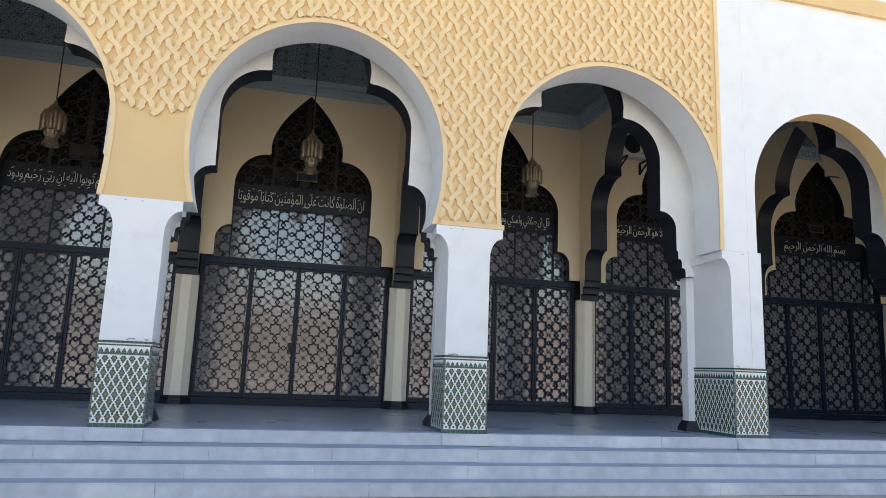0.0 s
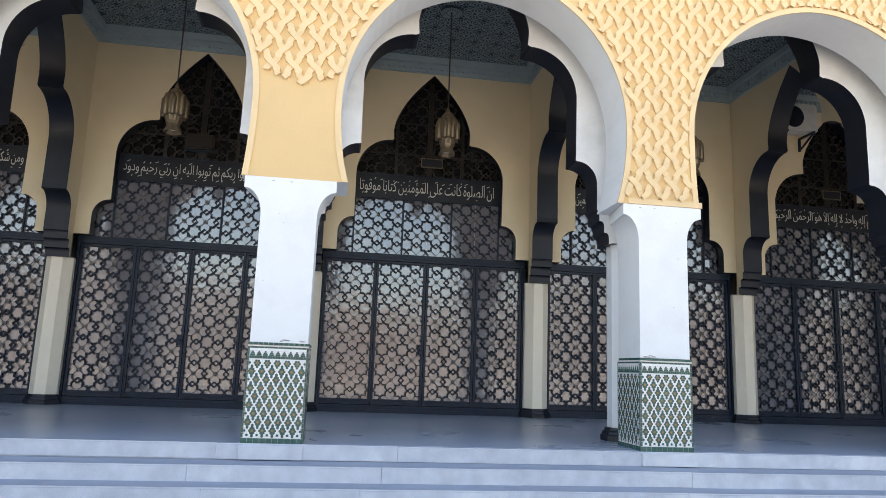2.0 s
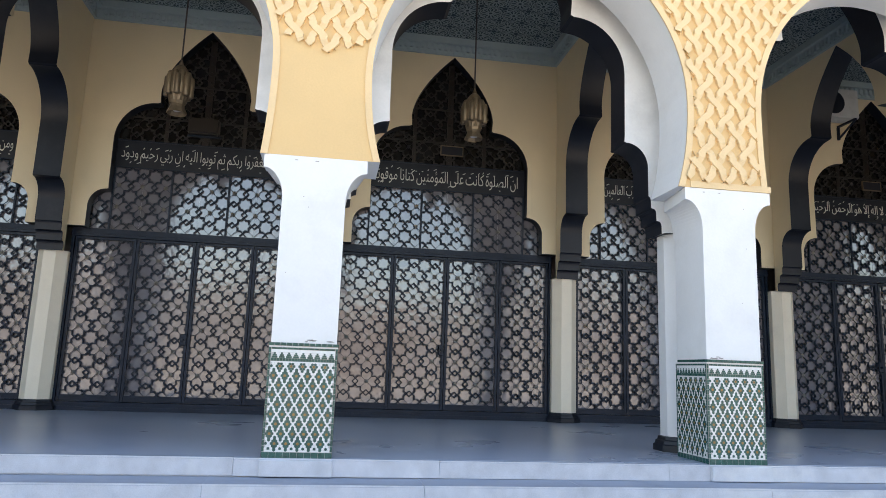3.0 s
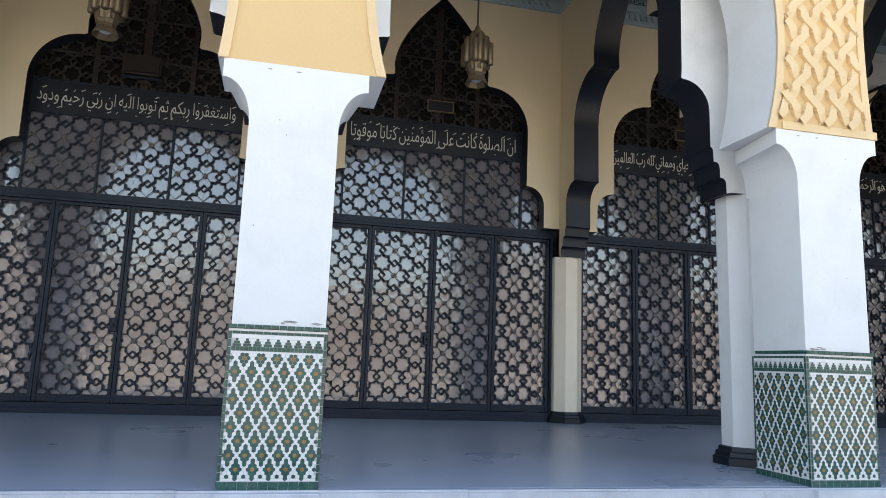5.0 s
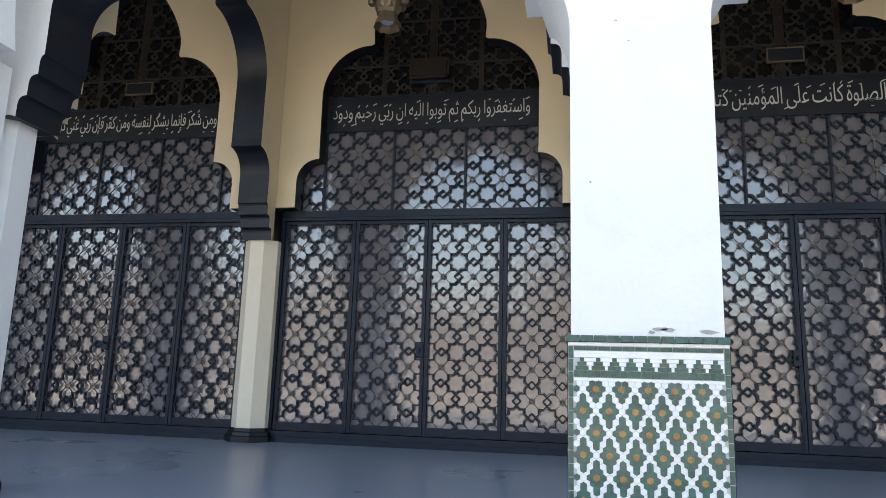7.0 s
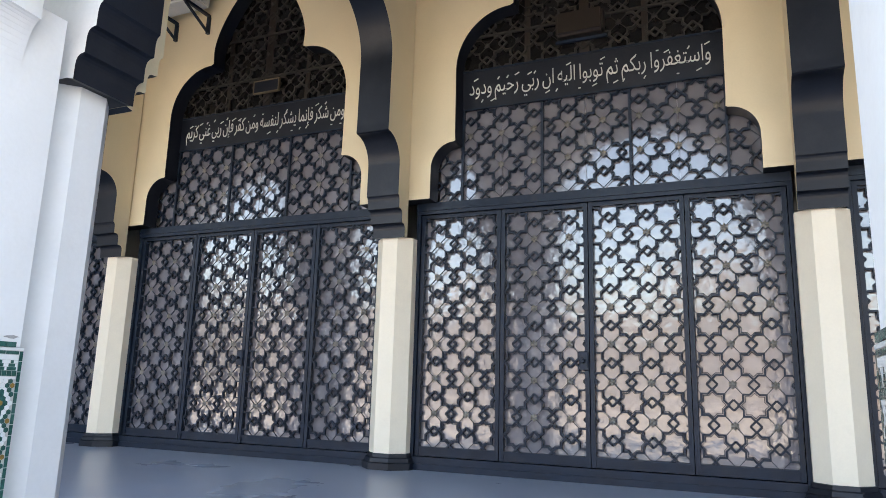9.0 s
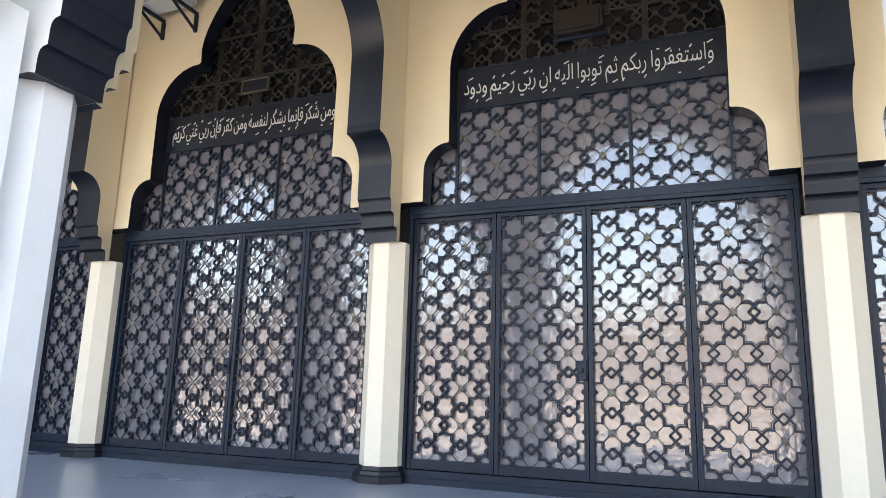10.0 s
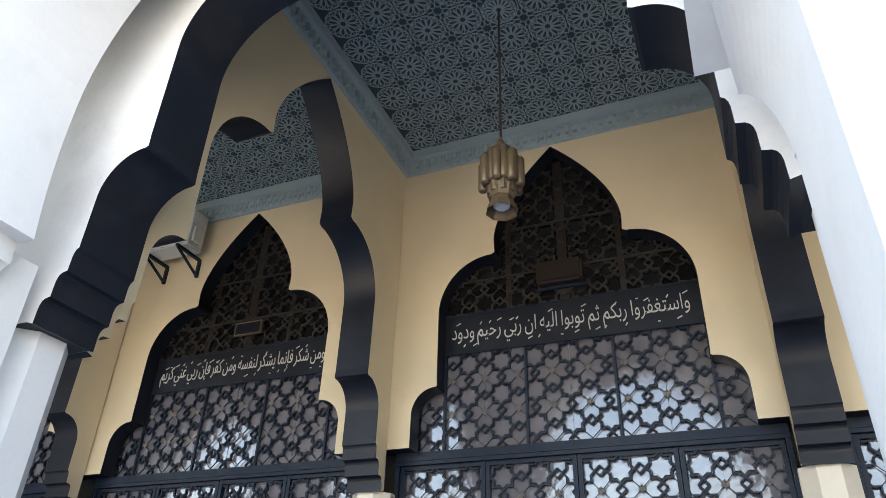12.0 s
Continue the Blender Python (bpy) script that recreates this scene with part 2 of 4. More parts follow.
# cross arches between the two rows of columns
for k in AXES:
    x, mid = axis(k), (YF + YB) / 2
    outline, dark = arch_outline(SPRUNG, 1.851, 7.6)
    outline = [(max(-1.846, min(1.866, u)), w) for u, w in outline]
    bm = slab(bmesh.new(), outline, lambda u, w, d: (x + d, mid + u, w), -0.19, 0.19, [1 if s else 0 for s in dark])
    structure(part("wall_cross_arch", finished(bm), [CREAM, BLACK]), "cream lobed cross arch with a black painted underside", "arch")


# ---- columns ----
def column(shaft_paint, apothem, label):
    ob = thing("column", 0, 0, 0, label, "column", "arcade columns")
    r = 1 / math.cos(math.pi / 8)
    part("shaft", lathe(bmesh.new(), [(apothem * r, 0.72), (apothem * r, Z_COL + 0.004)], 8, math.pi / 8), shaft_paint, ob)
    part("base", lathe(bmesh.new(), [(0.275 * r, Z_FLOOR), (0.275 * r, 0.665), (0.258 * r, 0.675), (0.25 * r, 0.71), (0.232 * r, 0.72), (0.226 * r, 0.752), ((apothem + 0.003) * r, 0.757)], 8, math.pi / 8), BLACK, ob, "black painted octagonal base")
    return ob


back_column = column(PALE, 0.213, "ivory octagonal column with a black base against the doors")
front_column = column(WHITE, 0.2, "white octagonal column with a black base behind a pier")
for k in AXES:
    if k == AXES[0]:
        placed(back_column, axis(k), YB, 0)
        placed(front_column, axis(k) + FRONT, YF, 0)
    else:
        copy_thing(back_column, pose(axis(k), YB, 0))
        copy_thing(front_column, pose(axis(k) + FRONT, YF, 0))

# ---- floor, steps, ground, shell ----
bm = box(bmesh.new(), -14, 17, 8.72, 15.5, 0.0, Z_FLOOR)
structure(part("floor", bm, FLOOR), "smooth dark blue-grey painted portico floor", "floor")
STEPS = [(8.655, 8.72, 0.598), (8.27, 8.655, 0.445), (7.95, 8.27, 0.30), (7.66, 7.95, 0.155)]
bm = box(bmesh.new(), -150, 150, -150, 150, -0.4, 0.0)
structure(part("ground", bm, PAVING), "grey paved plaza in front of the steps", "ground")
# Unseen building mass and roof, added to keep the sun off the front.
bm = box(bmesh.new(), -14, 17, 15.5, 30, 0.0, 9.2)
structure(part("wall_building", bm, WHITE), "unseen plain white building body behind the portico, added to block the sun", "building")
bm = box(bmesh.new(), -14, 17, 8.75, 15.5, 7.62, 9.2)
structure(part("roof", bm, WHITE), "unseen plain roof over the portico, added to block the sun", "roof")
for x0, x1, nm in ((-14.3, -14, "wall_west"), (17, 17.3, "wall_east")):
    structure(part(nm, box(bmesh.new(), x0, x1, 8.7, 30, 0, 9.2), WHITE), "plain white end wall", "wall")
# Unseen house fronts and windows, added as something for the glass to reflect.
far = random.Random(11)
x = -75.0
while x < 75:
    w, h = far.uniform(3.5, 8.5), far.uniform(7.0, 11.5)
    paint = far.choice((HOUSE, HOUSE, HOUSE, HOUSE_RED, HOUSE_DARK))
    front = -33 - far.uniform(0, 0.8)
    house = structure(part("wall_plaza", box(bmesh.new(), x, x + w - 0.01, -38, front, 0, h), paint), "unseen far house front with painted sun and shade, added for reflections", "wall")
    for row in range(int(h / 3)):
        for col in range(int(w / 2.2)):
            wx = x + 0.7 + col * 2.2
            part("window", box(bmesh.new(), wx, wx + 1.0, front - 0.05, front + 0.03, 1.0 + row * 3, 2.4 + row * 3), HOUSE_DARK, house, "dark far window, added to break up the reflections")
    x += w


# ---- front wall with horseshoe arches ----
Y_WALL, Y_WALL_BACK, Z_IMPOST, X_END = 8.70, 9.31, 3.275, 7.09
ARCHES = [(-12.79, -9.51, 0.055, 0.055), (-8.69, -5.41, 0.055, 0.055), (-4.59, -1.36, 0.08, 0.045), (-0.43, 2.79, 0.117, 0.12), (3.61, 7.03, 0.035, 0.01)]


def horseshoe(xl, xr, fl, fr, grow=0.0):
    """Edge of a horseshoe arch from its left impost to its right one; grow moves it outwards."""
    c, h, zc, rise = (xl + xr) / 2, (xr - xl) / 2 + grow, 4.15, 1.72 + grow
    pts = []
    for i in range(9):
        s = 1 - i / 8
        pts.append((c - h + fl * s ** 2.2, zc - (zc - Z_IMPOST) * s))
    for i in range(1, 40):
        a = math.pi * (1 - i / 40)
        pts.append((c + h * math.cos(a), zc + rise * (math.sin(a) * 0.985 + 0.015 * (1 - abs(math.cos(a))))))
    for i in range(9):
        s = i / 8
        pts.append((c + h - fr * s ** 2.2, zc - (zc - Z_IMPOST) * s))
    return pts


chain, soffit = [(-14, Z_IMPOST)], []
for a in ARCHES:
    edge = horseshoe(*a)
    soffit += [False] + [True] * (len(edge) - 1)
    chain += edge
chain += [(X_END, Z_IMPOST)]
soffit += [False]
outline = chain + [(X_END, 9.2), (-14, 9.2)]
bm = slab(bmesh.new(), outline, lambda u, w, d: (u, d, w), Y_WALL, Y_WALL_BACK, [1 if s else (1 if i < len(soffit) else 0) for i, s in enumerate(soffit + [False] * 3)], 0, 1)
structure(part("wall_front", finished(bm), [YELLOW, WHITE]), "yellow plastered front wall over horseshoe arches with white undersides", "wall")

# border strips along the arches
for a in ARCHES:
    inner, outer = horseshoe(*a), horseshoe(*a, grow=0.065)
    bm = bmesh.new()
    vi = [bm.verts.new((u, Y_WALL - 0.014, w)) for u, w in inner]
    vo = [bm.verts.new((u, Y_WALL - 0.014, w)) for u, w in outer]
    wi = [bm.verts.new((u, Y_WALL + 0.01, w)) for u, w in inner]
    wo = [bm.verts.new((u, Y_WALL + 0.01, w)) for u, w in outer]
    for i in range(len(inner) - 1):
        bm.faces.new((vi[i], vi[i + 1], vo[i + 1], vo[i]))
        bm.faces.new((vo[i], vo[i + 1], wo[i + 1], wo[i]))
        bm.faces.new((vi[i + 1], vi[i], wi[i], wi[i + 1]))
    structure(part("trim", finished(bm), RIBBON), "smooth raised yellow border round a horseshoe arch", "trim")
structure(part("trim", box(bmesh.new(), 7.03, X_END + 0.004, Y_WALL - 0.018, Y_WALL + 0.01, Z_IMPOST, 9.2), RIBBON), "smooth raised yellow border at the end of the wall", "trim")

for k in (-2, -1, 1):
    structure(part("trim", box(bmesh.new(), axis(k) - 0.44, axis(k) + 0.44, Y_WALL - 0.0135, Y_WALL + 0.01, Z_IMPOST + 0.001, Z_IMPOST + 0.065), RIBBON), "smooth raised yellow band at the foot of the relief", "trim")

# white end wall with its arch, and a second, unseen one added to let light in
XR, ZR, RR = 9.02, 4.22, 1.37
outline, under = [(7.50, 9.2), (7.50, Z_FLOOR)], [0, 0]
for c in (XR, XR + BAY):
    edge = [(c - RR, Z_FLOOR)] + [(c + RR * math.cos(math.pi * (1 - i / 32)), ZR + (RR + 0.03) * math.sin(math.pi * (1 - i / 32))) for i in range(33)] + [(c + RR, Z_FLOOR)]
    outline += edge
    under += [1] * (len(edge) - 1) + [0]
outline += [(17, Z_FLOOR), (17, 9.2)]
under += [0, 0]
bm = slab(bmesh.new(), outline, lambda u, w, d: (u, d, w), 8.69, 9.02, under, 0, 0)
structure(part("wall_end", finished(bm), [WHITE, YELLOW]), "tall white end wall with an arch painted yellow underneath and an added unseen one", "wall")
structure(part("wall_end_strip", box(bmesh.new(), X_END + 0.005, 7.498, 8.69, 9.27, 3.27, 9.2), WHITE), "white strip of the end wall", "wall")
structure(part("trim", box(bmesh.new(), 7.9, 17, 8.62, 8.69, 7.46, 7.75), YELLOW), "yellow moulding across the end wall", "trim")


# ---- piers ----
BAND = 0.62                                 # depth of the capitals


def pier(half, cap, deep, label, cap_right=None):
    ob = thing("pier", 0, 0, 0, label, "pier", "front piers")
    bm = box(bmesh.new(), -half, half, 0.012, deep - 0.012, 1.55, 2.86)
    cap_right = cap_right or cap
    if 0.7 < deep < 1:                           # the plain strip behind the hollowed capital
        box(bm, -half, half, BAND, deep - 0.012, 2.86, 3.268)
    part("shaft", bm, WHITE, ob)
    def hollow(taper):
        def side(reach):
            edge = [(half, 2.86)]
            for i in range(13):
                a = math.radians(90 * i / 12)
                edge.append((half + (reach - half) * (1 - math.cos(a)), 2.865 + 0.285 * math.sin(a)))
            return edge + [(reach, 3.273)]
        return [(-u, w) for u, w in side(cap - taper)] + side(max(half, cap_right - taper))[::-1]
    bm = bmesh.new()
    near = [bm.verts.new((u, 0.012, w)) for u, w in hollow(0.0)]
    far_edge = [bm.verts.new((u, BAND if deep < 1 else deep - 0.012, w)) for u, w in hollow(0.08)]
    bm.faces.new(near)
    bm.faces.new(far_edge[::-1])
    for i in range(len(near)):
        bm.faces.new((near[i - 1], near[i], far_edge[i], far_edge[i - 1]))
    part("capital", finished(bm), WHITE, ob, "white capital hollowed on both sides")
    part("tile_bed", box(bmesh.new(), -half - 0.012, half + 0.012, 0.0, deep, 0.592, 1.545), GROUT, ob)
    w = (2 * half + 0.03) / 12
    n = round(deep / w)
    spots = [(-half - 0.015 + (i + 0.5) * w, -0.006, 0) for i in range(12)]
    spots += [(s * (half + 0.008), (i + 0.62) * deep / n, 90) for s in (-1, 1) for i in range(n - 1)]
    cap_tile = None
    for x, y, turn in spots:                 # green capping tiles
        if cap_tile is None:
            first = part("capping_tile", box(bmesh.new(), -w / 2 + 0.002, w / 2 - 0.002, -0.011, 0.011, 1.548, 1.572), GREEN, ob)
            cap_tile = first.data
        else:
            first = new("capping_tile", cap_tile)
            first.parent = ob
        first.matrix_basis = pose(x, y, 0, 0, 0, turn)
    part("plinth", bevelled(box(bmesh.new(), -half - 0.02, half + 0.02, -0.075, 0.1, 0.452, 0.588), 0.006), STONE, ob, "pale stone block under the tiles")
    return ob


PIERS, DEPTH = {}, {-1: 0.84}
for k in (-3, -2, -1, 0, 1):
    PIERS[k] = placed(pier(0.285, 0.47 if k == 0 else 0.462, DEPTH.get(k, 0.60), "white pier on a base of green and white zellige tiles"), axis(k) - 0.036, 8.685, 0)
PIERS[2] = placed(pier(0.262, 0.40, 1.08, "white corner pier on a base of green and white zellige tiles", 0.263), 7.452, 8.685, 0)

# ---- steps of stone slabs ----
rng = random.Random(4)
SLABS = {}
for i, (y0, y1, z) in enumerate(STEPS):
    back = 8.722 if i == 0 else STEPS[i - 1][0] + 0.02
    step = structure(part("step", box(bmesh.new(), -14, 17, y0 + 0.02, back, 0.0, z - 0.01), STONE), "worn pale grey stone step, its tread tinted with blue sky light", "step")
    x = -14 + rng.uniform(0, 0.8)
    while x < 16:
        w = rng.choice((1.35, 1.75, 2.15))
        key = (i, w)
        if key not in SLABS:
            bm = box(bmesh.new(), 0.0012, w - 0.0012, y0, back, max(z - 0.146, 0.002), z)
            bmesh.ops.bevel(bm, geom=[e for e in bm.edges if all(abs(v.co.y - y0) < 1e-4 for v in e.verts) and all(abs(v.co.z - z) < 1e-4 for v in e.verts)], offset=0.014, segments=2, affect="EDGES")
            for f in bm.faces:
                f.normal_update()
                if f.normal.z > 0.9:
                    f.material_index = 1
            slab_ob = part("slab", bm, [STONE, TREAD], step)
            SLABS[key] = slab_ob.data
        else:
            slab_ob = new("slab", SLABS[key])
            slab_ob.parent = step
        slab_ob.matrix_basis = pose(x, rng.uniform(-0.004, 0.004), rng.uniform(-0.003, 0.003))
        x += w

# ---- grilles ----
PITCH = 0.355


def star_ring(bm, x, z, outer, inner, y0, y1, notch=0.76):
    """An eight-pointed star frame between two sizes."""
    def ring(r, y):
        return [bm.verts.new((x + r * (1 if i % 2 == 0 else notch) * math.sin(math.pi * i / 8), y, z + r * (1 if i % 2 == 0 else notch) * math.cos(math.pi * i / 8))) for i in range(16)]
    a, b, c, d = ring(outer, y0), ring(inner, y0), ring(outer, y1), ring(inner, y1)
    for i in range(16):
        j = (i + 1) % 16
        bm.faces.new((a[i], a[j], b[j], b[i]))
        bm.faces.new((c[i], c[j], a[j], a[i]))
        bm.faces.new((b[i], b[j], d[j], d[i]))
    return bm


def bar(bm, xa, za, xb, zb, w, y0, y1):
    dx, dz = xb - xa, zb - za
    n = math.hypot(dx, dz)
    px, pz = -dz / n * w / 2, dx / n * w / 2
    q = [(xa + px, za + pz), (xb + px, zb + pz), (xb - px, zb - pz), (xa - px, za - pz)]
    f = [bm.verts.new((u, y0, v)) for u, v in q]
    g = [bm.verts.new((u, y1, v)) for u, v in q]
    bm.faces.new(f)
    for i in range(4):
        j = (i + 1) % 4
        bm.faces.new((f[j], f[i], g[i], g[j]))


def link(bm, x, z, r=0.047, w=0.018, y0=-0.016, y1=0.012):
    """A small square ring set on its corner."""
    q = [(x + r, z), (x, z + r), (x - r, z), (x, z - r)]
    for i in range(4):
        bar(bm, *q[i], *q[(i + 1) % 4], w, y0, y1)


def boss(bm, x, z):
    tip = bm.verts.new((x, -0.028, z))
    ring = [bm.verts.new((x + (0.042 if i % 2 else 0.027) * math.cos(math.pi * i / 6), -0.012, z + (0.042 if i % 2 else 0.027) * math.sin(math.pi * i / 6))) for i in range(12)]
    for i in range(12):
        bm.faces.new((tip, ring[(i + 1) % 12], ring[i]))


star_bm = star_ring(bmesh.new(), 0, 0, 0.145, 0.1215, -0.018, 0.012)
star_ring(star_bm, 0, 0, 0.1125, 0.105, -0.008, 0.010)
STAR = bpy.data.meshes.new("star")
finished(star_bm).to_mesh(STAR)
star_bm.free()
STAR.materials.append(METAL)
DUSTY_STAR = STAR.copy()
DUSTY_STAR.materials[0] = DUSTY
boss_bm = bmesh.new()
boss(boss_bm, 0, 0)
BOSS_MESH = bpy.data.meshes.new("boss")
finished(boss_bm).to_mesh(BOSS_MESH)
boss_bm.free()
BOSS_MESH.materials.append(BOSS)
DUSTY_BOSS = BOSS_MESH.copy()
DUSTY_BOSS.materials[0] = DUSTY


def grille(parent, x0, x1, z0, z1, first, px, top, star=STAR):
    """Fills a field with the lattice: whole stars and bosses one by one, links, ties and cut stars in one mesh."""
    bm = bmesh.new()
    cols = [first + px * i for i in range(-2, int((x1 - x0) / px) + 4)]
    rows = [top - PITCH * j for j in range(-2, int((z1 - z0) / PITCH) + 4)]
    for x in cols:
        for z in rows:
            if x0 + 0.112 < x < x1 - 0.112 and z0 + 0.115 < z < z1 - 0.105:
                ob = new("star", star)
                ob.parent, ob.location = parent, (x, 0, z)
            elif x0 - 0.13 < x < x1 + 0.13 and z0 - 0.13 < z < z1 + 0.13:
                star_ring(bm, x, z, 0.145, 0.1215, -0.018, 0.012)
            fx, fz = x + px / 2, z - PITCH / 2
            link(bm, x + px / 2, z)
            link(bm, x, z - PITCH / 2)
            if x0 + 0.03 < fx < x1 - 0.03 and z0 + 0.03 < fz < z1 - 0.03:
                ob = new("boss", BOSS_MESH if star == STAR else DUSTY_BOSS)
                ob.parent, ob.location = parent, (fx, 0, fz)
            for sx in (-1, 1):
                for sz in (-1, 1):
                    bar(bm, fx, fz, fx + sx * (px / 2 - 0.096), fz + sz * (PITCH / 2 - 0.096), 0.006, -0.006, 0.006)
    for co, no in (((x0, 0, 0), (-1, 0, 0)), ((x1, 0, 0), (1, 0, 0)), ((0, 0, z0), (0, 0, -1)), ((0, 0, z1), (0, 0, 1))):
        bmesh.ops.bisect_plane(bm, geom=bm.verts[:] + bm.edges[:] + bm.faces[:], plane_co=co, plane_no=no, clear_outer=True)
    tagged(part("lattice", finished(bm), star.materials[0], parent), kind="stuff")


def door_leaf(width, mirrored, handle):
    ob = thing("door_leaf", 0, 0, 0, "dark metal grille door leaf with star and flower openwork", "door", "grille doors")
    w, z0, z1 = width, 0.735, 3.27
    bm = bmesh.new()
    for b in ((0.004, 0.045, z0, z1), (w - 0.045, w - 0.004, z0, z1)):
        box(bm, b[0], b[1], -0.028, 0.028, b[2], b[3])
    box(bm, 0.045, w - 0.045, -0.024, 0.024, z1 - 0.04, z1)
    box(bm, 0.045, w - 0.045, -0.024, 0.024, 0.80, 0.828)
    part("frame", bm, METAL, ob)
    bm = box(bmesh.new(), 0.045, w - 0.045, -0.016, 0.016, z0, 0.80)
    part("kick_plate", bm, METAL, ob)
    inner = w - 0.09
    px = inner * 0.438
    first = 0.045 + inner * (0.157 if mirrored else 0.405)
    grille(ob, 0.045, w - 0.045, 0.828, z1 - 0.04, first, px, z1 - 0.155)
    bead = bmesh.new()
    for i in range(12):
        z = 0.95 + i * 0.19
        for x in (0.052, w - 0.052):
            box(bead, x - 0.006, x + 0.006, -0.02, 0.0, z, z + 0.012)
    tagged(part("rivets", bead, METAL, ob), kind="stuff")
    if handle:
        case = part("lock_case", bevelled(box(bmesh.new(), w - 0.10, w - 0.01, -0.05, -0.029, 1.62, 1.80), 0.006), METAL, ob, "black metal lock case")
        part("handle", lathe(bmesh.new(), [(0.012, 0), (0.013, 0.02), (0.02, 0.03), (0.016, 0.05)], 10), METAL, case).matrix_basis = pose(w - 0.055, -0.05, 1.71, 90)
    return ob


Y_DOOR = 13.955
EDGES = (-1.80, -0.885, 0.02, 0.93, 1.80)
LEAVES = []
for i in range(4):
    LEAVES.append(door_leaf(EDGES[i + 1] - EDGES[i], i % 2 == 1, i == 1))
for n, k in enumerate(list(AXES)[:-1]):
    c = axis(k) + BAY / 2
    for i, leaf in enumerate(LEAVES):
        if n == 0:
            placed(leaf, c + EDGES[i], Y_DOOR, 0)
        else:
            copy_thing(leaf, pose(c + EDGES[i], Y_DOOR, 0))
    bm = box(bmesh.new(), c - 1.845, c + 1.845, 13.89, 13.976, 3.272, 3.398)
    box(bm, c - 1.845, c + 1.845, 13.88, 13.975, 3.31, 3.345)
    for s in (-1, 1):
        box(bm, *sorted((c + s * 1.802, c + s * 1.845)), 13.90, 13.976, 0.60, 3.272)
    sill = box(bmesh.new(), c - 1.80, c + 1.80, 13.885, 13.985, Z_FLOOR, 0.728)
    box(sill, c - 1.80, c + 1.80, 13.865, 13.884, Z_FLOOR, 0.66)
    structure(part("door_sill", sill, METAL), "dark blue painted sill under the grille doors", "sill")
    structure(part("door_frame", bm, METAL), "dark metal frame and transom round the grille doors", "frame")
    glass = thing("window_glass", c, 13.994, 0, "brownish reflective glass sheets behind the grilles", "window", kind="structure")
    tilt = random.Random(60 + k)
    sheets = [(EDGES[i] + 0.003, EDGES[i + 1] - 0.003, 0.80, 3.33) for i in range(4)] + [(a, b, 3.334, 4.55) for a, b in ((-1.62, -0.902), (-0.898, -0.002), (0.002, 0.898), (0.902, 1.62))]
    for a, b, z0, z1 in sheets:
        w, h = (b - a) / 2, (z1 - z0) / 2
        part("pane", box(bmesh.new(), -w, w, -0.003, 0.003, -h, h), GLASS if z0 > 3 else FOILED, glass).matrix_basis = pose((a + b) / 2, 0, (z0 + z1) / 2, tilt.uniform(-0.35, 0.35), 0, tilt.uniform(-0.6, 0.6))
    structure(part("window_lunette", box(bmesh.new(), c - 1.5, c + 1.5, 13.99, 14.01, 4.552, 6.9), DARK_GLASS), "dusty glass blackened for the unlit void behind the arch grille", "window")


def upper_grille():
    ob = thing("upper_grille", 0, 0, 0, "dark metal star openwork panel filling the lobed arch", "grille", "arch grilles")
    grille(ob, -1.64, 1.64, 3.42, 4.44, -1.44, 0.36, 4.31)
    grille(ob, -1.36, 1.36, 4.88, 5.50, -1.26, 0.36, 5.36, DUSTY_STAR)
    grille(ob, -0.72, 0.72, 5.50, 6.76, -0.54, 0.36, 6.52, DUSTY_STAR)
    for x in (-1.34, -0.45, 0.45, 1.34):
        part("rib", box(bmesh.new(), x - 0.013, x + 0.013, -0.024, 0.01, 3.40, 4.44), METAL, ob)
    for x, w, top in ((-0.62, 0.03, 6.1), (0.62, 0.03, 6.1), (0.0, 0.05, 6.75)):
        part("post", box(bmesh.new(), x - w, x + w, 0.0, 0.024, 4.88, top), BROWN, ob, "brown upright behind the openwork")
    for z, w in ((5.30, 1.3), (5.90, 0.7)):
        part("rib", box(bmesh.new(), -w, w, -0.02, 0.01, z - 0.012, z + 0.012), DUSTY, ob)
    return ob


UPPER = upper_grille()
for n, k in enumerate(list(AXES)[:-1]):
    c = axis(k) + BAY / 2
    if n == 0:
        placed(UPPER, c, 13.962, 0)
    else:
        copy_thing(UPPER, pose(c, 13.962, 0))

# ---- written boards over the doors ----
DUAL = {"ب": 0xFE8F, "ت": 0xFE95, "ث": 0xFE99, "ج": 0xFE9D, "ح": 0xFEA1, "خ": 0xFEA5, "س": 0xFEB1, "ش": 0xFEB5, "ص": 0xFEB9, "ض": 0xFEBD, "ط": 0xFEC1,
        "ظ": 0xFEC5, "ع": 0xFEC9, "غ": 0xFECD, "ف": 0xFED1, "ق": 0xFED5, "ك": 0xFED9, "ل": 0xFEDD, "م": 0xFEE1, "ن": 0xFEE5, "ه": 0xFEE9, "ي": 0xFEF1, "ئ": 0xFE89}
RIGHT = {"آ": 0xFE81, "أ": 0xFE83, "ؤ": 0xFE85, "إ": 0xFE87, "ا": 0xFE8D, "ة": 0xFE93, "د": 0xFEA9, "ذ": 0xFEAB, "ر": 0xFEAD, "ز": 0xFEAF, "و": 0xFEED, "ى": 0xFEEF}
LAM_ALEF = {"ا": 0xFEFB, "إ": 0xFEF9, "أ": 0xFEF7, "آ": 0xFEF5}


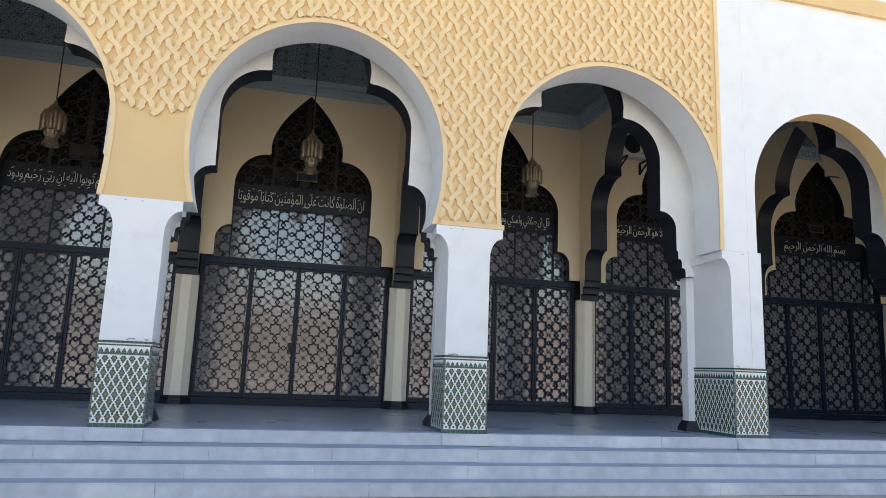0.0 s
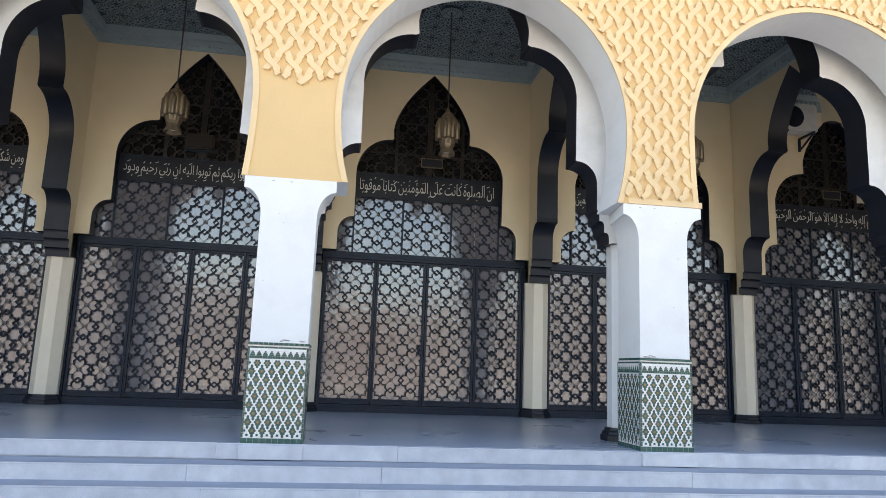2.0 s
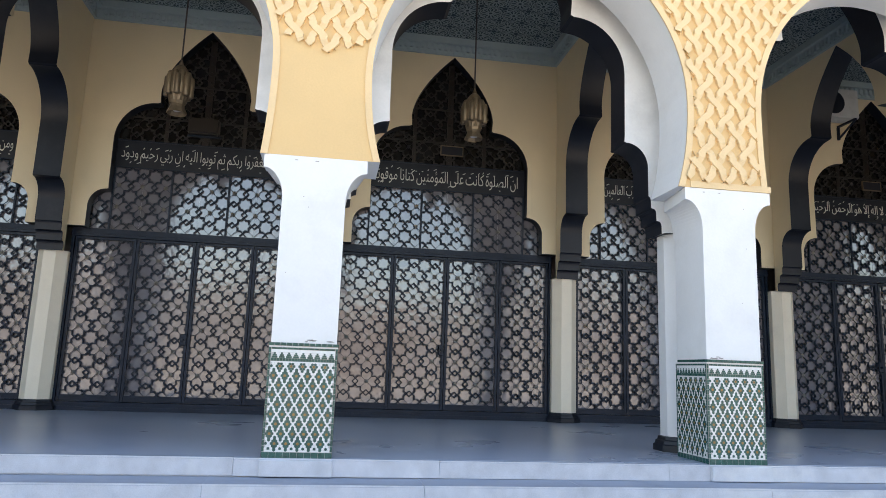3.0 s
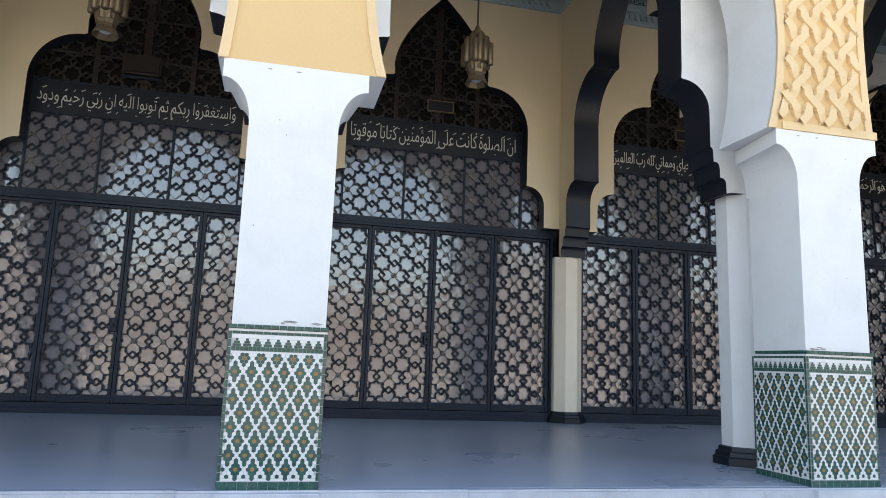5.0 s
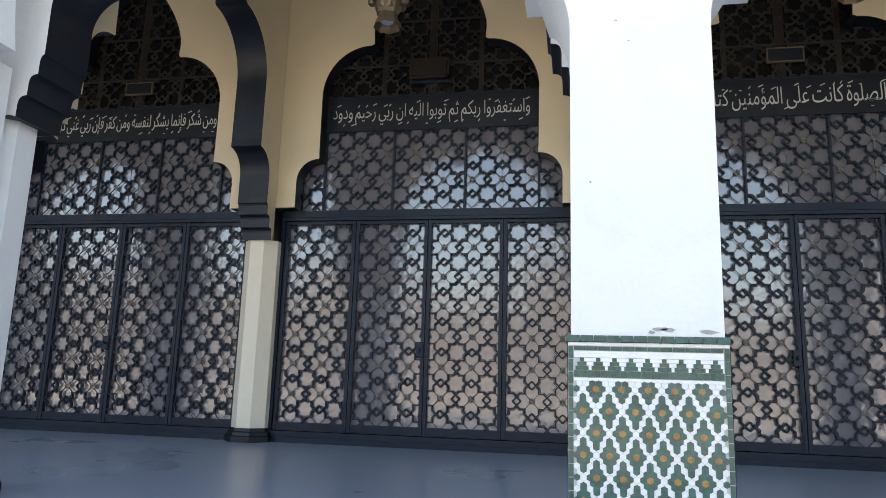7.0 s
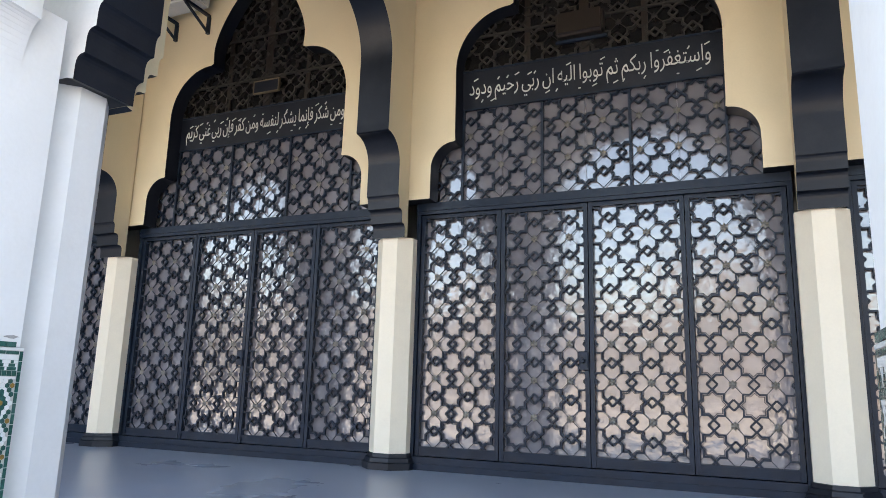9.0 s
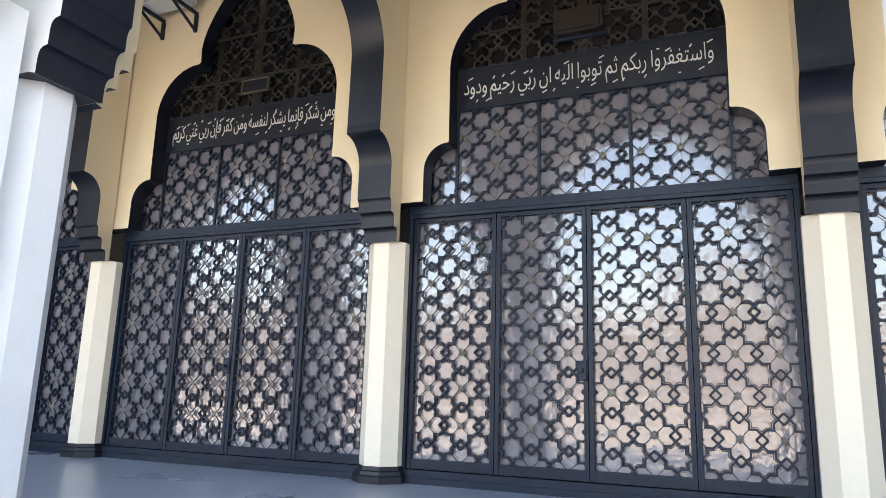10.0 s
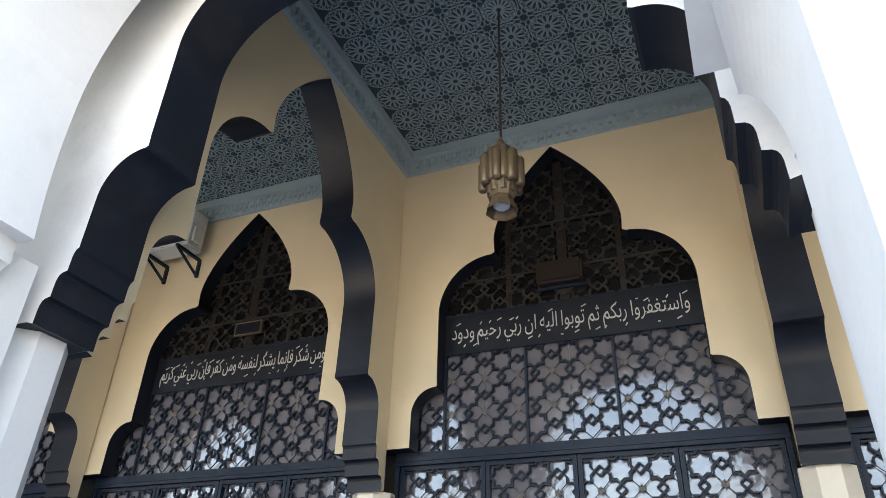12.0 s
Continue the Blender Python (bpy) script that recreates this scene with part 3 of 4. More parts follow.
def joined_script(text):
    """Arabic letters in their joined shapes, in order from left to right."""
    words = []
    for word in text.split(" "):
        shapes, joins, i = [], False, 0
        while i < len(word):
            ch = word[i]
            nxt = word[i + 1] if i + 1 < len(word) else ""
            if ch == "ل" and nxt in LAM_ALEF:
                shapes.append(chr(LAM_ALEF[nxt] + (1 if joins else 0)))
                joins, i = False, i + 2
                continue
            if ch in DUAL:
                ahead = nxt in DUAL or nxt in RIGHT
                shapes.append(chr(DUAL[ch] + (3 if joins and ahead else 2 if ahead else 1 if joins else 0)))
                joins = True
            else:
                shapes.append(chr(RIGHT[ch] + (1 if joins else 0)))
                joins = False
            i += 1
        words.append("".join(shapes[::-1]))
    return " ".join(words[::-1])


def letters(text, width, height):
    """The line of script as a mesh of the given width, standing in the x-z plane round its middle."""
    cu = bpy.data.curves.new("letters", "FONT")
    cu.body, cu.extrude, cu.offset, cu.resolution_u = joined_script(text), 0.01, -0.006, 3
    cu.space_word = 0.65
    tmp = bpy.data.objects.new("letters", cu)
    scene.collection.objects.link(tmp)
    me = bpy.data.meshes.new_from_object(tmp.evaluated_get(bpy.context.evaluated_depsgraph_get()))
    bpy.data.objects.remove(tmp)
    xs = [v.co.x for v in me.vertices]
    ys = [v.co.y for v in me.vertices]
    x0, x1, y0, y1 = min(xs), max(xs), min(ys), max(ys)
    sx, sy = width / (x1 - x0), height / (y1 - y0)
    me.transform(Matrix(((sx, 0, 0, -sx * (x0 + x1) / 2), (0, 0, -0.4, -0.004), (0, sy, 0, -sy * (y0 + y1) / 2), (0, 0, 0, 1))))
    me.materials.clear()
    me.materials.append(LETTER)
    return new("letters", me)


def vowel_marks(width, height, seed, parent):
    """Small vowel strokes over and under a line of script."""
    bm = bmesh.new()
    pick = random.Random(seed)
    u = -width / 2 + 0.05
    while u < width / 2 - 0.05:
        v = height * pick.choice((0.40, 0.47, 0.53, -0.50))
        long, lean = pick.choice(((0.05, 0.024), (0.05, 0.024), (0.026, 0.0), (0.02, 0.03)))
        bar(bm, u, v, u + long, v + lean, 0.011, -0.008, -0.001)
        u += pick.uniform(0.07, 0.15)
    tagged(part("vowel_line", bm, LETTER, parent), kind="stuff").location = (-0.02, 0, -0.02)


VERSES = {-2: ("ومن شكر فإنما يشكر لنفسه ومن كفر فإن ربي غني كريم", 2.46), -1: ("واستغفروا ربكم ثم توبوا اليه ان ربي رحيم ودود", 2.5),
          0: ("ان الصلوة كانت على المؤمنين كتابا موقوتا", 2.5), 1: ("قل ان صلاتي ونسكي ومحياي ومماتي لله رب العالمين", 2.5),
          2: ("وإلهكم إله واحد لا إله إلا هو الرحمن الرحيم", 2.45), 3: ("بسم الله الرحمن الرحيم", 1.75)}
for k in list(AXES)[:-1]:
    c = axis(k) + BAY / 2
    board = thing("inscription_board", c, 13.935, 4.66, "long black board with a white line of Arabic script", "sign", "boards over the doors")
    part("board", bevelled(box(bmesh.new(), -1.36, 1.36, 0.0, 0.03, -0.225, 0.225), 0.004), BLACK, board)
    part("edge", box(box(bmesh.new(), -1.36, 1.36, -0.012, 0.004, 0.218, 0.235), -1.36, 1.36, -0.012, 0.004, -0.235, -0.218), METAL, board)
    if k in VERSES:
        script = letters(*VERSES[k], 0.27)
        script.parent, script.location = board, (-0.02, 0, -0.02)
        tagged(script, "white painted Arabic letters")
        vowel_marks(VERSES[k][1], 0.27, k, board)

# ---- plaques and a floodlight above the boards ----
for k in (-2, 0, 1, 2, 3):
    c = axis(k) + BAY / 2
    ob = thing("plaque", c + 0.035, 13.90, 5.15, "small dark plaque with a thin brass frame", "plaque", "plaques over the boards")
    panel = part("panel", box(bmesh.new(), -0.19, 0.19, 0.0, 0.04, -0.075, 0.075), BLACK, ob)
    bm = bmesh.new()
    for x0, x1, z0, z1 in ((-0.20, 0.20, 0.075, 0.088), (-0.20, 0.20, -0.088, -0.075), (-0.20, -0.188, -0.075, 0.075), (0.188, 0.20, -0.075, 0.075)):
        box(bm, x0, x1, -0.008, 0.03, z0, z1)
    part("rim", bm, BRASS, panel, "thin brass rim")
ob = thing("floodlight", axis(-1) + BAY / 2 - 0.02, 13.86, 5.06, "dark brown floodlight box on the grille", "floodlight")
part("housing", bevelled(box(bmesh.new(), -0.25, 0.25, -0.06, 0.09, 0.0, 0.27), 0.03, 3), BROWN, ob)
part("bracket", box(bmesh.new(), -0.27, 0.27, 0.05, 0.08, -0.03, 0.0), METAL, ob)

# ---- ceilings ----
def strip(verts, faces, xa, ya, xb, yb, w, z):
    dx, dy = xb - xa, yb - ya
    n = math.hypot(dx, dy) or 1
    px, py = -dy / n * w / 2, dx / n * w / 2
    i = len(verts)
    verts += [(xa + px, ya + py, z), (xb + px, yb + py, z), (xb - px, yb - py, z), (xa - px, ya - py, z)]
    faces.append((i, i + 1, i + 2, i + 3))


def rosette(verts, faces, cx, cy, r, z, petals=12):
    def at(rad, a):
        return cx + rad * math.cos(a), cy + rad * math.sin(a)
    da = 2 * math.pi / petals
    for i in range(petals):
        a = i * da
        pts = [at(0.20 * r, a), at(0.55 * r, a + da * 0.40), at(0.80 * r, a + da * 0.30), at(0.96 * r, a), at(0.80 * r, a - da * 0.30), at(0.55 * r, a - da * 0.40), at(0.20 * r, a)]
        for p, q in zip(pts, pts[1:]):
            strip(verts, faces, *p, *q, 0.0115, z)
        strip(verts, faces, *at(0.58 * r, a + da * 0.40), *at(1.12 * r, a + da * 0.5), 0.010, z)
        strip(verts, faces, *at(0.96 * r, a), *at(1.12 * r, a + da * 0.5), 0.010, z)
        strip(verts, faces, *at(0.96 * r, a), *at(1.12 * r, a - da * 0.5), 0.010, z)
        strip(verts, faces, *at(1.12 * r, a - da * 0.5), *at(1.12 * r, a + da * 0.5), 0.009, z)
        strip(verts, faces, *at(0.20 * r, a), *at(0.20 * r, a + da), 0.009, z)


def ceiling(k):
    x0, x1, y0, y1 = axis(k) + 0.19, axis(k + 1) - 0.19, YF + WALL / 2, 13.72
    verts = [(x0, y0, Z_CEIL), (x1, y0, Z_CEIL), (x1, y1, Z_CEIL), (x0, y1, Z_CEIL), (x0, y0, 7.58), (x1, y0, 7.58), (x1, y1, 7.58), (x0, y1, 7.58)]
    faces = [(0, 1, 2, 3), (4, 7, 6, 5), (0, 4, 5, 1), (1, 5, 6, 2), (2, 6, 7, 3), (3, 7, 4, 0)]
    flat = len(faces)
    n, z = 9, Z_CEIL - 0.006
    px, py = (x1 - x0 - 0.26) / n, (y1 - y0 - 0.26) / n
    for i in range(n):
        for j in range(n):
            cx, cy = x0 + 0.13 + px * (i + 0.5), y0 + 0.13 + py * (j + 0.5)
            rosette(verts, faces, cx, cy, 0.168, z)
            qx, qy = cx + px / 2, cy + py / 2
            for m in range(8):                       # small star where four rosettes meet
                a, b = math.pi * m / 4, math.pi * (m + 1) / 4
                strip(verts, faces, qx + 0.075 * math.cos(a), qy + 0.075 * math.sin(a), qx + 0.04 * math.cos((a + b) / 2), qy + 0.04 * math.sin((a + b) / 2), 0.010, z)
                strip(verts, faces, qx + 0.04 * math.cos((a + b) / 2), qy + 0.04 * math.sin((a + b) / 2), qx + 0.075 * math.cos(b), qy + 0.075 * math.sin(b), 0.010, z)
                strip(verts, faces, qx + 0.075 * math.cos(a), qy + 0.075 * math.sin(a), qx + 0.125 * math.cos(a + 0.14), qy + 0.125 * math.sin(a + 0.14), 0.009, z)
                strip(verts, faces, qx + 0.075 * math.cos(a), qy + 0.075 * math.sin(a), qx + 0.125 * math.cos(a - 0.14), qy + 0.125 * math.sin(a - 0.14), 0.009, z)
    me = bpy.data.meshes.new("ceiling")
    me.from_pydata(verts, [], faces)
    me.materials.append(CEILING)
    me.materials.append(PLASTER)
    for p in me.polygons[flat:]:
        p.material_index = 1
    structure(new("ceiling", me), "blue-grey ceiling covered with pale carved plaster rosettes", "ceiling")
    # cornice of two bands and a row of small hanging niches
    for nm, a, b, along in (("cornice_south", (x0, y0), (x1, y0), 0), ("cornice_north", (x0, y1), (x1, y1), 0), ("cornice_west", (x0, y0), (x0, y1), 1), ("cornice_east", (x1, y0), (x1, y1), 1)):
        sx = 1 if nm == "cornice_west" else -1
        sy = 1 if nm == "cornice_south" else -1
        bm = bmesh.new()

        def piece(p, q, out0, out1, z0, z1):
            if along:
                xs = sorted((a[0] + sx * out0, a[0] + sx * out1))
                box(bm, xs[0], xs[1], a[1] + p, a[1] + q, z0, z1)
            else:
                ys = sorted((a[1] + sy * out0, a[1] + sy * out1))
                box(bm, a[0] + p, a[0] + q, ys[0], ys[1], z0, z1)
        length = (y1 - y0) if along else (x1 - x0)
        piece(0.0 if not along else 0.14, length - (0.0 if not along else 0.14), 0.0, 0.14, 6.99, Z_CEIL - 0.001)
        piece(0.0 if not along else 0.05, length - (0.0 if not along else 0.05), 0.0, 0.045, 6.82, 6.989)
        c = 0.16
        while c < length - 0.2:
            piece(c, c + 0.045, 0.046, 0.085, 6.89, 6.988)
            piece(c + 0.045, c + 0.075, 0.046, 0.065, 6.85, 6.988)
            c += 0.10
        structure(part("trim", finished(bm), PLASTER), "pale plaster cornice with a row of small niches", "cornice")


for k in list(AXES)[:-1]:
    ceiling(k)


# ---- lanterns ----
def lantern():
    ob = thing("lantern", 0, 0, 0, "aged brass lantern of clustered tubes hanging from a rod", "lantern", "portico lanterns")
    part("rod", lathe(bmesh.new(), [(0.011, 5.40), (0.011, Z_CEIL)], 8), CABLE, ob)
    rose = part("ceiling_rose", finished(lathe(bmesh.new(), [(0.04, 7.07), (0.12, 7.08), (0.175, 7.09), (0.18, Z_CEIL - 0.002)], 24)), CEILING, ob, "round blue-grey plaster rose")
    verts, faces = [], []
    rosette(verts, faces, 0, 0, 0.15, 7.066, 16)
    tracery = bpy.data.meshes.new("tracery")
    tracery.from_pydata(verts, [], faces)
    tracery.materials.append(PLASTER)
    lace = new("tracery", tracery)
    lace.parent = rose
    part("finial", lathe(bmesh.new(), [(0.02, 5.36), (0.035, 5.38), (0.03, 5.40), (0.018, 5.42), (0.012, 5.45)], 10), BRASS, ob, smooth=True)
    part("dome", lathe(bmesh.new(), [(0.105, 5.24), (0.10, 5.28), (0.085, 5.32), (0.06, 5.35), (0.03, 5.37)], 16, 0, 0, 16, 0.06), BRASS, ob, "pierced brass dome")
    part("core", lathe(bmesh.new(), [(0.12, 4.84), (0.135, 4.95), (0.12, 5.10), (0.10, 5.26)], 8), BRASS, ob)
    for r, rad, z0, z1, turn in ((0.115, 0.047, 4.93, 5.265, 0.0), (0.158, 0.040, 4.91, 5.20, math.pi / 8)):
        for i in range(8):
            a = turn + 2 * math.pi * i / 8
            bm = lathe(bmesh.new(), [(rad * 0.8, z0), (rad, z0 + 0.012), (rad, z1 - 0.03), (rad * 0.75, z1 - 0.008), (rad * 0.3, z1)], 10)
            bmesh.ops.translate(bm, verts=bm.verts, vec=(r * math.cos(a), r * math.sin(a), 0))
            part("tube", bm, BRASS, ob, smooth=True)
    part("neck", lathe(bmesh.new(), [(0.105, 4.80), (0.115, 4.84), (0.13, 4.90)], 8, math.pi / 8), BRASS, ob)
    bm = bmesh.new()
    rings = []
    for r, z in ((0.135, 4.675), (0.13, 4.70), (0.10, 4.76), (0.095, 4.81)):
        rings.append([bm.verts.new((r * math.cos(math.pi / 8 + math.pi * i / 4), r * math.sin(math.pi / 8 + math.pi * i / 4), z)) for i in range(8)])
    for lo, hi in zip(rings, rings[1:]):
        for i in range(8):
            bm.faces.new((lo[i], lo[(i + 1) % 8], hi[(i + 1) % 8], hi[i]))
    bell = part("bell", finished(bm), BRASS, ob, "flared brass skirt")
    part("glass", lathe(bmesh.new(), [(0.05, 4.715), (0.07, 4.73), (0.075, 4.78)], 8, math.pi / 8), LAMP_GLASS, bell, "white lamp glass")
    return ob


LANTERN = lantern()
for n, k in enumerate(list(AXES)[:-1]):
    c, y = axis(k) + BAY / 2, (YF + YB) / 2
    if n == 0:
        placed(LANTERN, c, y, 0)
    else:
        copy_thing(LANTERN, pose(c, y, 0, 0, 0, 13 * (n % 3)))


# ---- cooling units high on the back wall ----
def cooling_unit(x):
    ob = thing("cooling_unit", x, 13.70, 6.16, "pale enamelled outdoor cooling unit on wall brackets", "air conditioner", "cooling units")
    body = part("body", bevelled(box(bmesh.new(), -0.40, 0.40, -0.42, -0.12, 0.06, 0.62), 0.02, 2), UNIT, ob)
    part("fan_guard", lathe(bmesh.new(), [(0.22, 0), (0.215, 0.012), (0.19, 0.014), (0.03, 0.016)], 28), BLACK, body, "round black fan guard").matrix_basis = pose(-0.12, -0.42, 0.34, 90)
    part("service_cover", bevelled(box(bmesh.new(), 0.40, 0.44, -0.36, -0.2, 0.14, 0.36), 0.008), UNIT, body)
    for s in (-0.28, 0.28):
        bm = box(bmesh.new(), s - 0.02, s + 0.02, -0.46, 0.01, 0.02, 0.055)
        box(bm, s - 0.02, s + 0.02, -0.02, 0.02, -0.22, 0.02)
        bar_bm = [(s, -0.44, 0.02), (s, 0.0, -0.2)]
        v = [bm.verts.new((p[0] + d, p[1], p[2] + e)) for p in bar_bm for d in (-0.015, 0.015) for e in (-0.014, 0.014)]
        for f in ((0, 1, 3, 2), (4, 6, 7, 5), (0, 2, 6, 4), (1, 5, 7, 3), (0, 4, 5, 1), (2, 3, 7, 6)):
            bm.faces.new([v[i] for i in f])
        part("bracket", finished(bm), METAL, ob, "dark steel bracket")


cooling_unit(axis(-2) + BAY / 2 - 1.12)
cooling_unit(axis(2) + BAY / 2 - 1.05)

# ---- zellige on the piers ----
COL, ROW = 0.0242, 0.0204


def hexagon(x, z, r=0.0129):
    return [(x + r * math.sin(math.pi * i / 3), z + r * math.cos(math.pi * i / 3)) for i in range(6)]


MEDALLION_CELLS = [(c, 0) for c in (-1, 0, 1)] + [(c, r) for r in (-1, 1) for c in (-0.5, 0.5)] + [(0, 2), (0, -2)]


def flat_mesh(name, hexes, mats, weld=False):
    """Tile faces (hexagon, material) as one mesh, lying in the x-z plane and facing -y."""
    me = bpy.data.meshes.new(name)
    verts, faces, known = [], [], {}
    for h, m in hexes:
        ids = []
        for u, v in h:
            at = (round(u, 4), round(v, 4)) if weld else len(verts)
            if at not in known:
                known[at] = len(verts)
                verts.append((u, 0.0, v))
            ids.append(known[at])
        faces.append(tuple(ids))
    me.from_pydata(verts, [], faces)
    for m in mats:
        me.materials.append(m)
    for p, (h, m) in zip(me.polygons, hexes):
        p.material_index = m
    return me


def medallion_cell(c, r):
    """A green tile of the medallion; those at the two tips are drawn out to a point."""
    high = COL * 0.75 ** 0.5
    cell = hexagon(c * COL, r * high, COL / 3 ** 0.5)
    if abs(r) == 2:
        tip = 1 if r > 0 else -1
        cell = [(u, v + tip * 0.012 if (v - r * high) * tip > 0.003 else v) for u, v in cell]
    return [(u, v * ROW / high) for u, v in cell[::-1]]


MEDALLION = flat_mesh("medallion", [(medallion_cell(c, r), 1 if (c, r) == (0, 0) else 0) for c, r in MEDALLION_CELLS], [GREEN, OCHRE], True)
TILE_FACES = {}


def tile_face(parent, width, m, singly):
    """One tiled side of a pier: lattice panel, frieze, borders and edge strips; m puts it on its side."""
    key = (round(width, 3), singly)
    if key not in TILE_FACES:
        half = width / 2 - 0.022
        z0, z1 = 0.665, 1.395
        field, spots = [], []
        rows = round((z1 - z0) / ROW)
        green = {}
        for br in range(-1, rows // 4 + 2):
            n = int(half / (4 * COL)) + 2
            for bc in range(-n, n + 1):
                cc, rr = bc * 4 + (2 if br % 2 else 0), br * 4 + 2
                cells = [(cc + c, rr + r) for c, r in MEDALLION_CELLS]
                whole = all(abs(c * COL) < half - 0.006 and 0 <= r < rows for c, r in cells)
                if whole and singly:
                    spots.append((cc * COL, z0 + (rr + 0.5) * ROW))
                for (c, r) in cells:
                    green[(c, r)] = 2 if whole and singly else (1 if (c, r) == (cc, rr) else 0)
        for r in range(rows):
            n = int(half / COL) + 1
            for i in range(-n, n + 1):
                c = i + (0.5 if r % 2 else 0)
                if abs(c * COL) > half:
                    continue
                kind = green.get((c, r), 3)
                if kind != 2:
                    field.append((hexagon(c * COL, z0 + (r + 0.5) * ROW)[::-1], {0: 1, 1: 2, 3: 0}[kind]))

        def rect(x0, x1, w0, w1, mat):
            field.append(([(x0, w0), (x1, w0), (x1, w1), (x0, w1)], mat))
        full = width / 2
        for i in range(10):
            a = -full + width * i / 10
            rect(a + 0.001, a + width / 10 - 0.001, 0.596, 0.645, 1)
        for z in [0.65 + 0.049 * i for i in range(18)]:
            for s in (-1, 1):
                rect(*sorted((s * (full - 0.001), s * (full - 0.019))), z + 0.001, z + 0.047, 1)
        rect(-half, half, 0.649, 0.663, 0)
        rect(-half, half, 1.398, 1.410, 0)
        n = int(2 * half / 0.024)
        for i in range(n):
            a, w = -half + 2 * half * i / n, 2 * half / n
            rect(a + 0.0006, a + w - 0.0006, 1.413, 1.438, 1)
        n = int(round(2 * half / 0.058))
        for i in range(n):                       # stepped merlons between white tiles
            a, w = -half + 2 * half * (i + 0.5) / n, 2 * half / n
            for reach, w0, w1 in ((0.40, 1.4395, 1.455), (0.28, 1.4562, 1.471), (0.13, 1.4722, 1.4865)):
                rect(a - reach * w, a + reach * w, w0, w1, 1)
                rect(a + (reach + 0.015) * w, a + (1 - reach - 0.015) * w if i < n - 1 else half, w0, w1, 0)
        rect(-half, half, 1.488, 1.512, 0)
        n = 12
        for i in range(n):
            a = -half + 2 * half * i / n
            rect(a + 0.001, a + 2 * half / n - 0.001, 1.515, 1.530, 1)
        rect(-full, full, 1.533, 1.546, 0)
        TILE_FACES[key] = (flat_mesh("tile_field", field, [WHITE_TILE, GREEN, OCHRE]), spots)
    me, spots = TILE_FACES[key]
    ob = tagged(new("tile_field", me), "white and green glazed mosaic tiles", kind="stuff")
    ob.parent, ob.matrix_basis = parent, m
    for x, z in spots:
        t = new("medallion", MEDALLION)
        t.parent, t.matrix_basis = parent, m @ pose(x, -0.0012, z)


for k, ob in PIERS.items():
    half, deep = (0.274, 1.08) if k == 2 else (0.297, DEPTH.get(k, 0.60))
    tile_face(ob, 2 * half, pose(0, -0.003, 0), k > -3)
    tile_face(ob, deep, pose(-half - 0.003, deep / 2, 0, 0, 0, -90), k > -3)
    tile_face(ob, deep, pose(half + 0.003, deep / 2, 0, 0, 0, 90), k > -3)

# ---- flaked paint above the tiles and small marks on the piers ----
CHIP = material("bare_render", (0.36, 0.35, 0.34), 0.9, vary=0.25, scale=30)


def chip(parent, m, wide, high, seed):
    """A patch of missing paint with a ragged outline, lying on a pier's face."""
    pick = random.Random(seed)
    bm = bmesh.new()
    ring = []
    for i in range(14):
        a = 2 * math.pi * i / 14
        r = pick.uniform(0.55, 1.0)
        ring.append(bm.verts.new((wide / 2 * r * math.cos(a), 0, high / 2 * r * math.sin(a))))
    bm.faces.new(ring[::-1])
    part("paint_chip", bm, CHIP, parent, "flaked patch of bare render").matrix_basis = m


seed = 1
for k, ob in PIERS.items():
    half, deep = (0.262, 1.08) if k == 2 else (0.285, DEPTH.get(k, 0.60))
    pick = random.Random(30 + k)
    for i in range(4):
        chip(ob, pose(pick.uniform(-half + 0.05, half - 0.05), 0.0095, 1.574 + pick.uniform(0.008, 0.03)), pick.uniform(0.03, 0.09), pick.uniform(0.008, 0.022), seed)
        chip(ob, pose(half + 0.0025, pick.uniform(0.06, deep - 0.06), 1.576 + pick.uniform(0.01, 0.045), 0, 0, 90), pick.uniform(0.04, 0.13), pick.uniform(0.012, 0.03), seed + 1)
        seed += 2
    for i in range(3):
        chip(ob, pose(pick.uniform(-half + 0.04, half - 0.04), 0.0095, pick.uniform(1.9, 3.1)), pick.uniform(0.008, 0.02), pick.uniform(0.006, 0.014), seed)
        seed += 1
    for i in range(2):
        chip(ob, pose(pick.uniform(-half, half), 0.0095, 3.235), pick.uniform(0.02, 0.05), 0.012, seed)
        seed += 1

# ---- woven relief on the yellow wall ----
SA, SB = 0.1125, 0.166


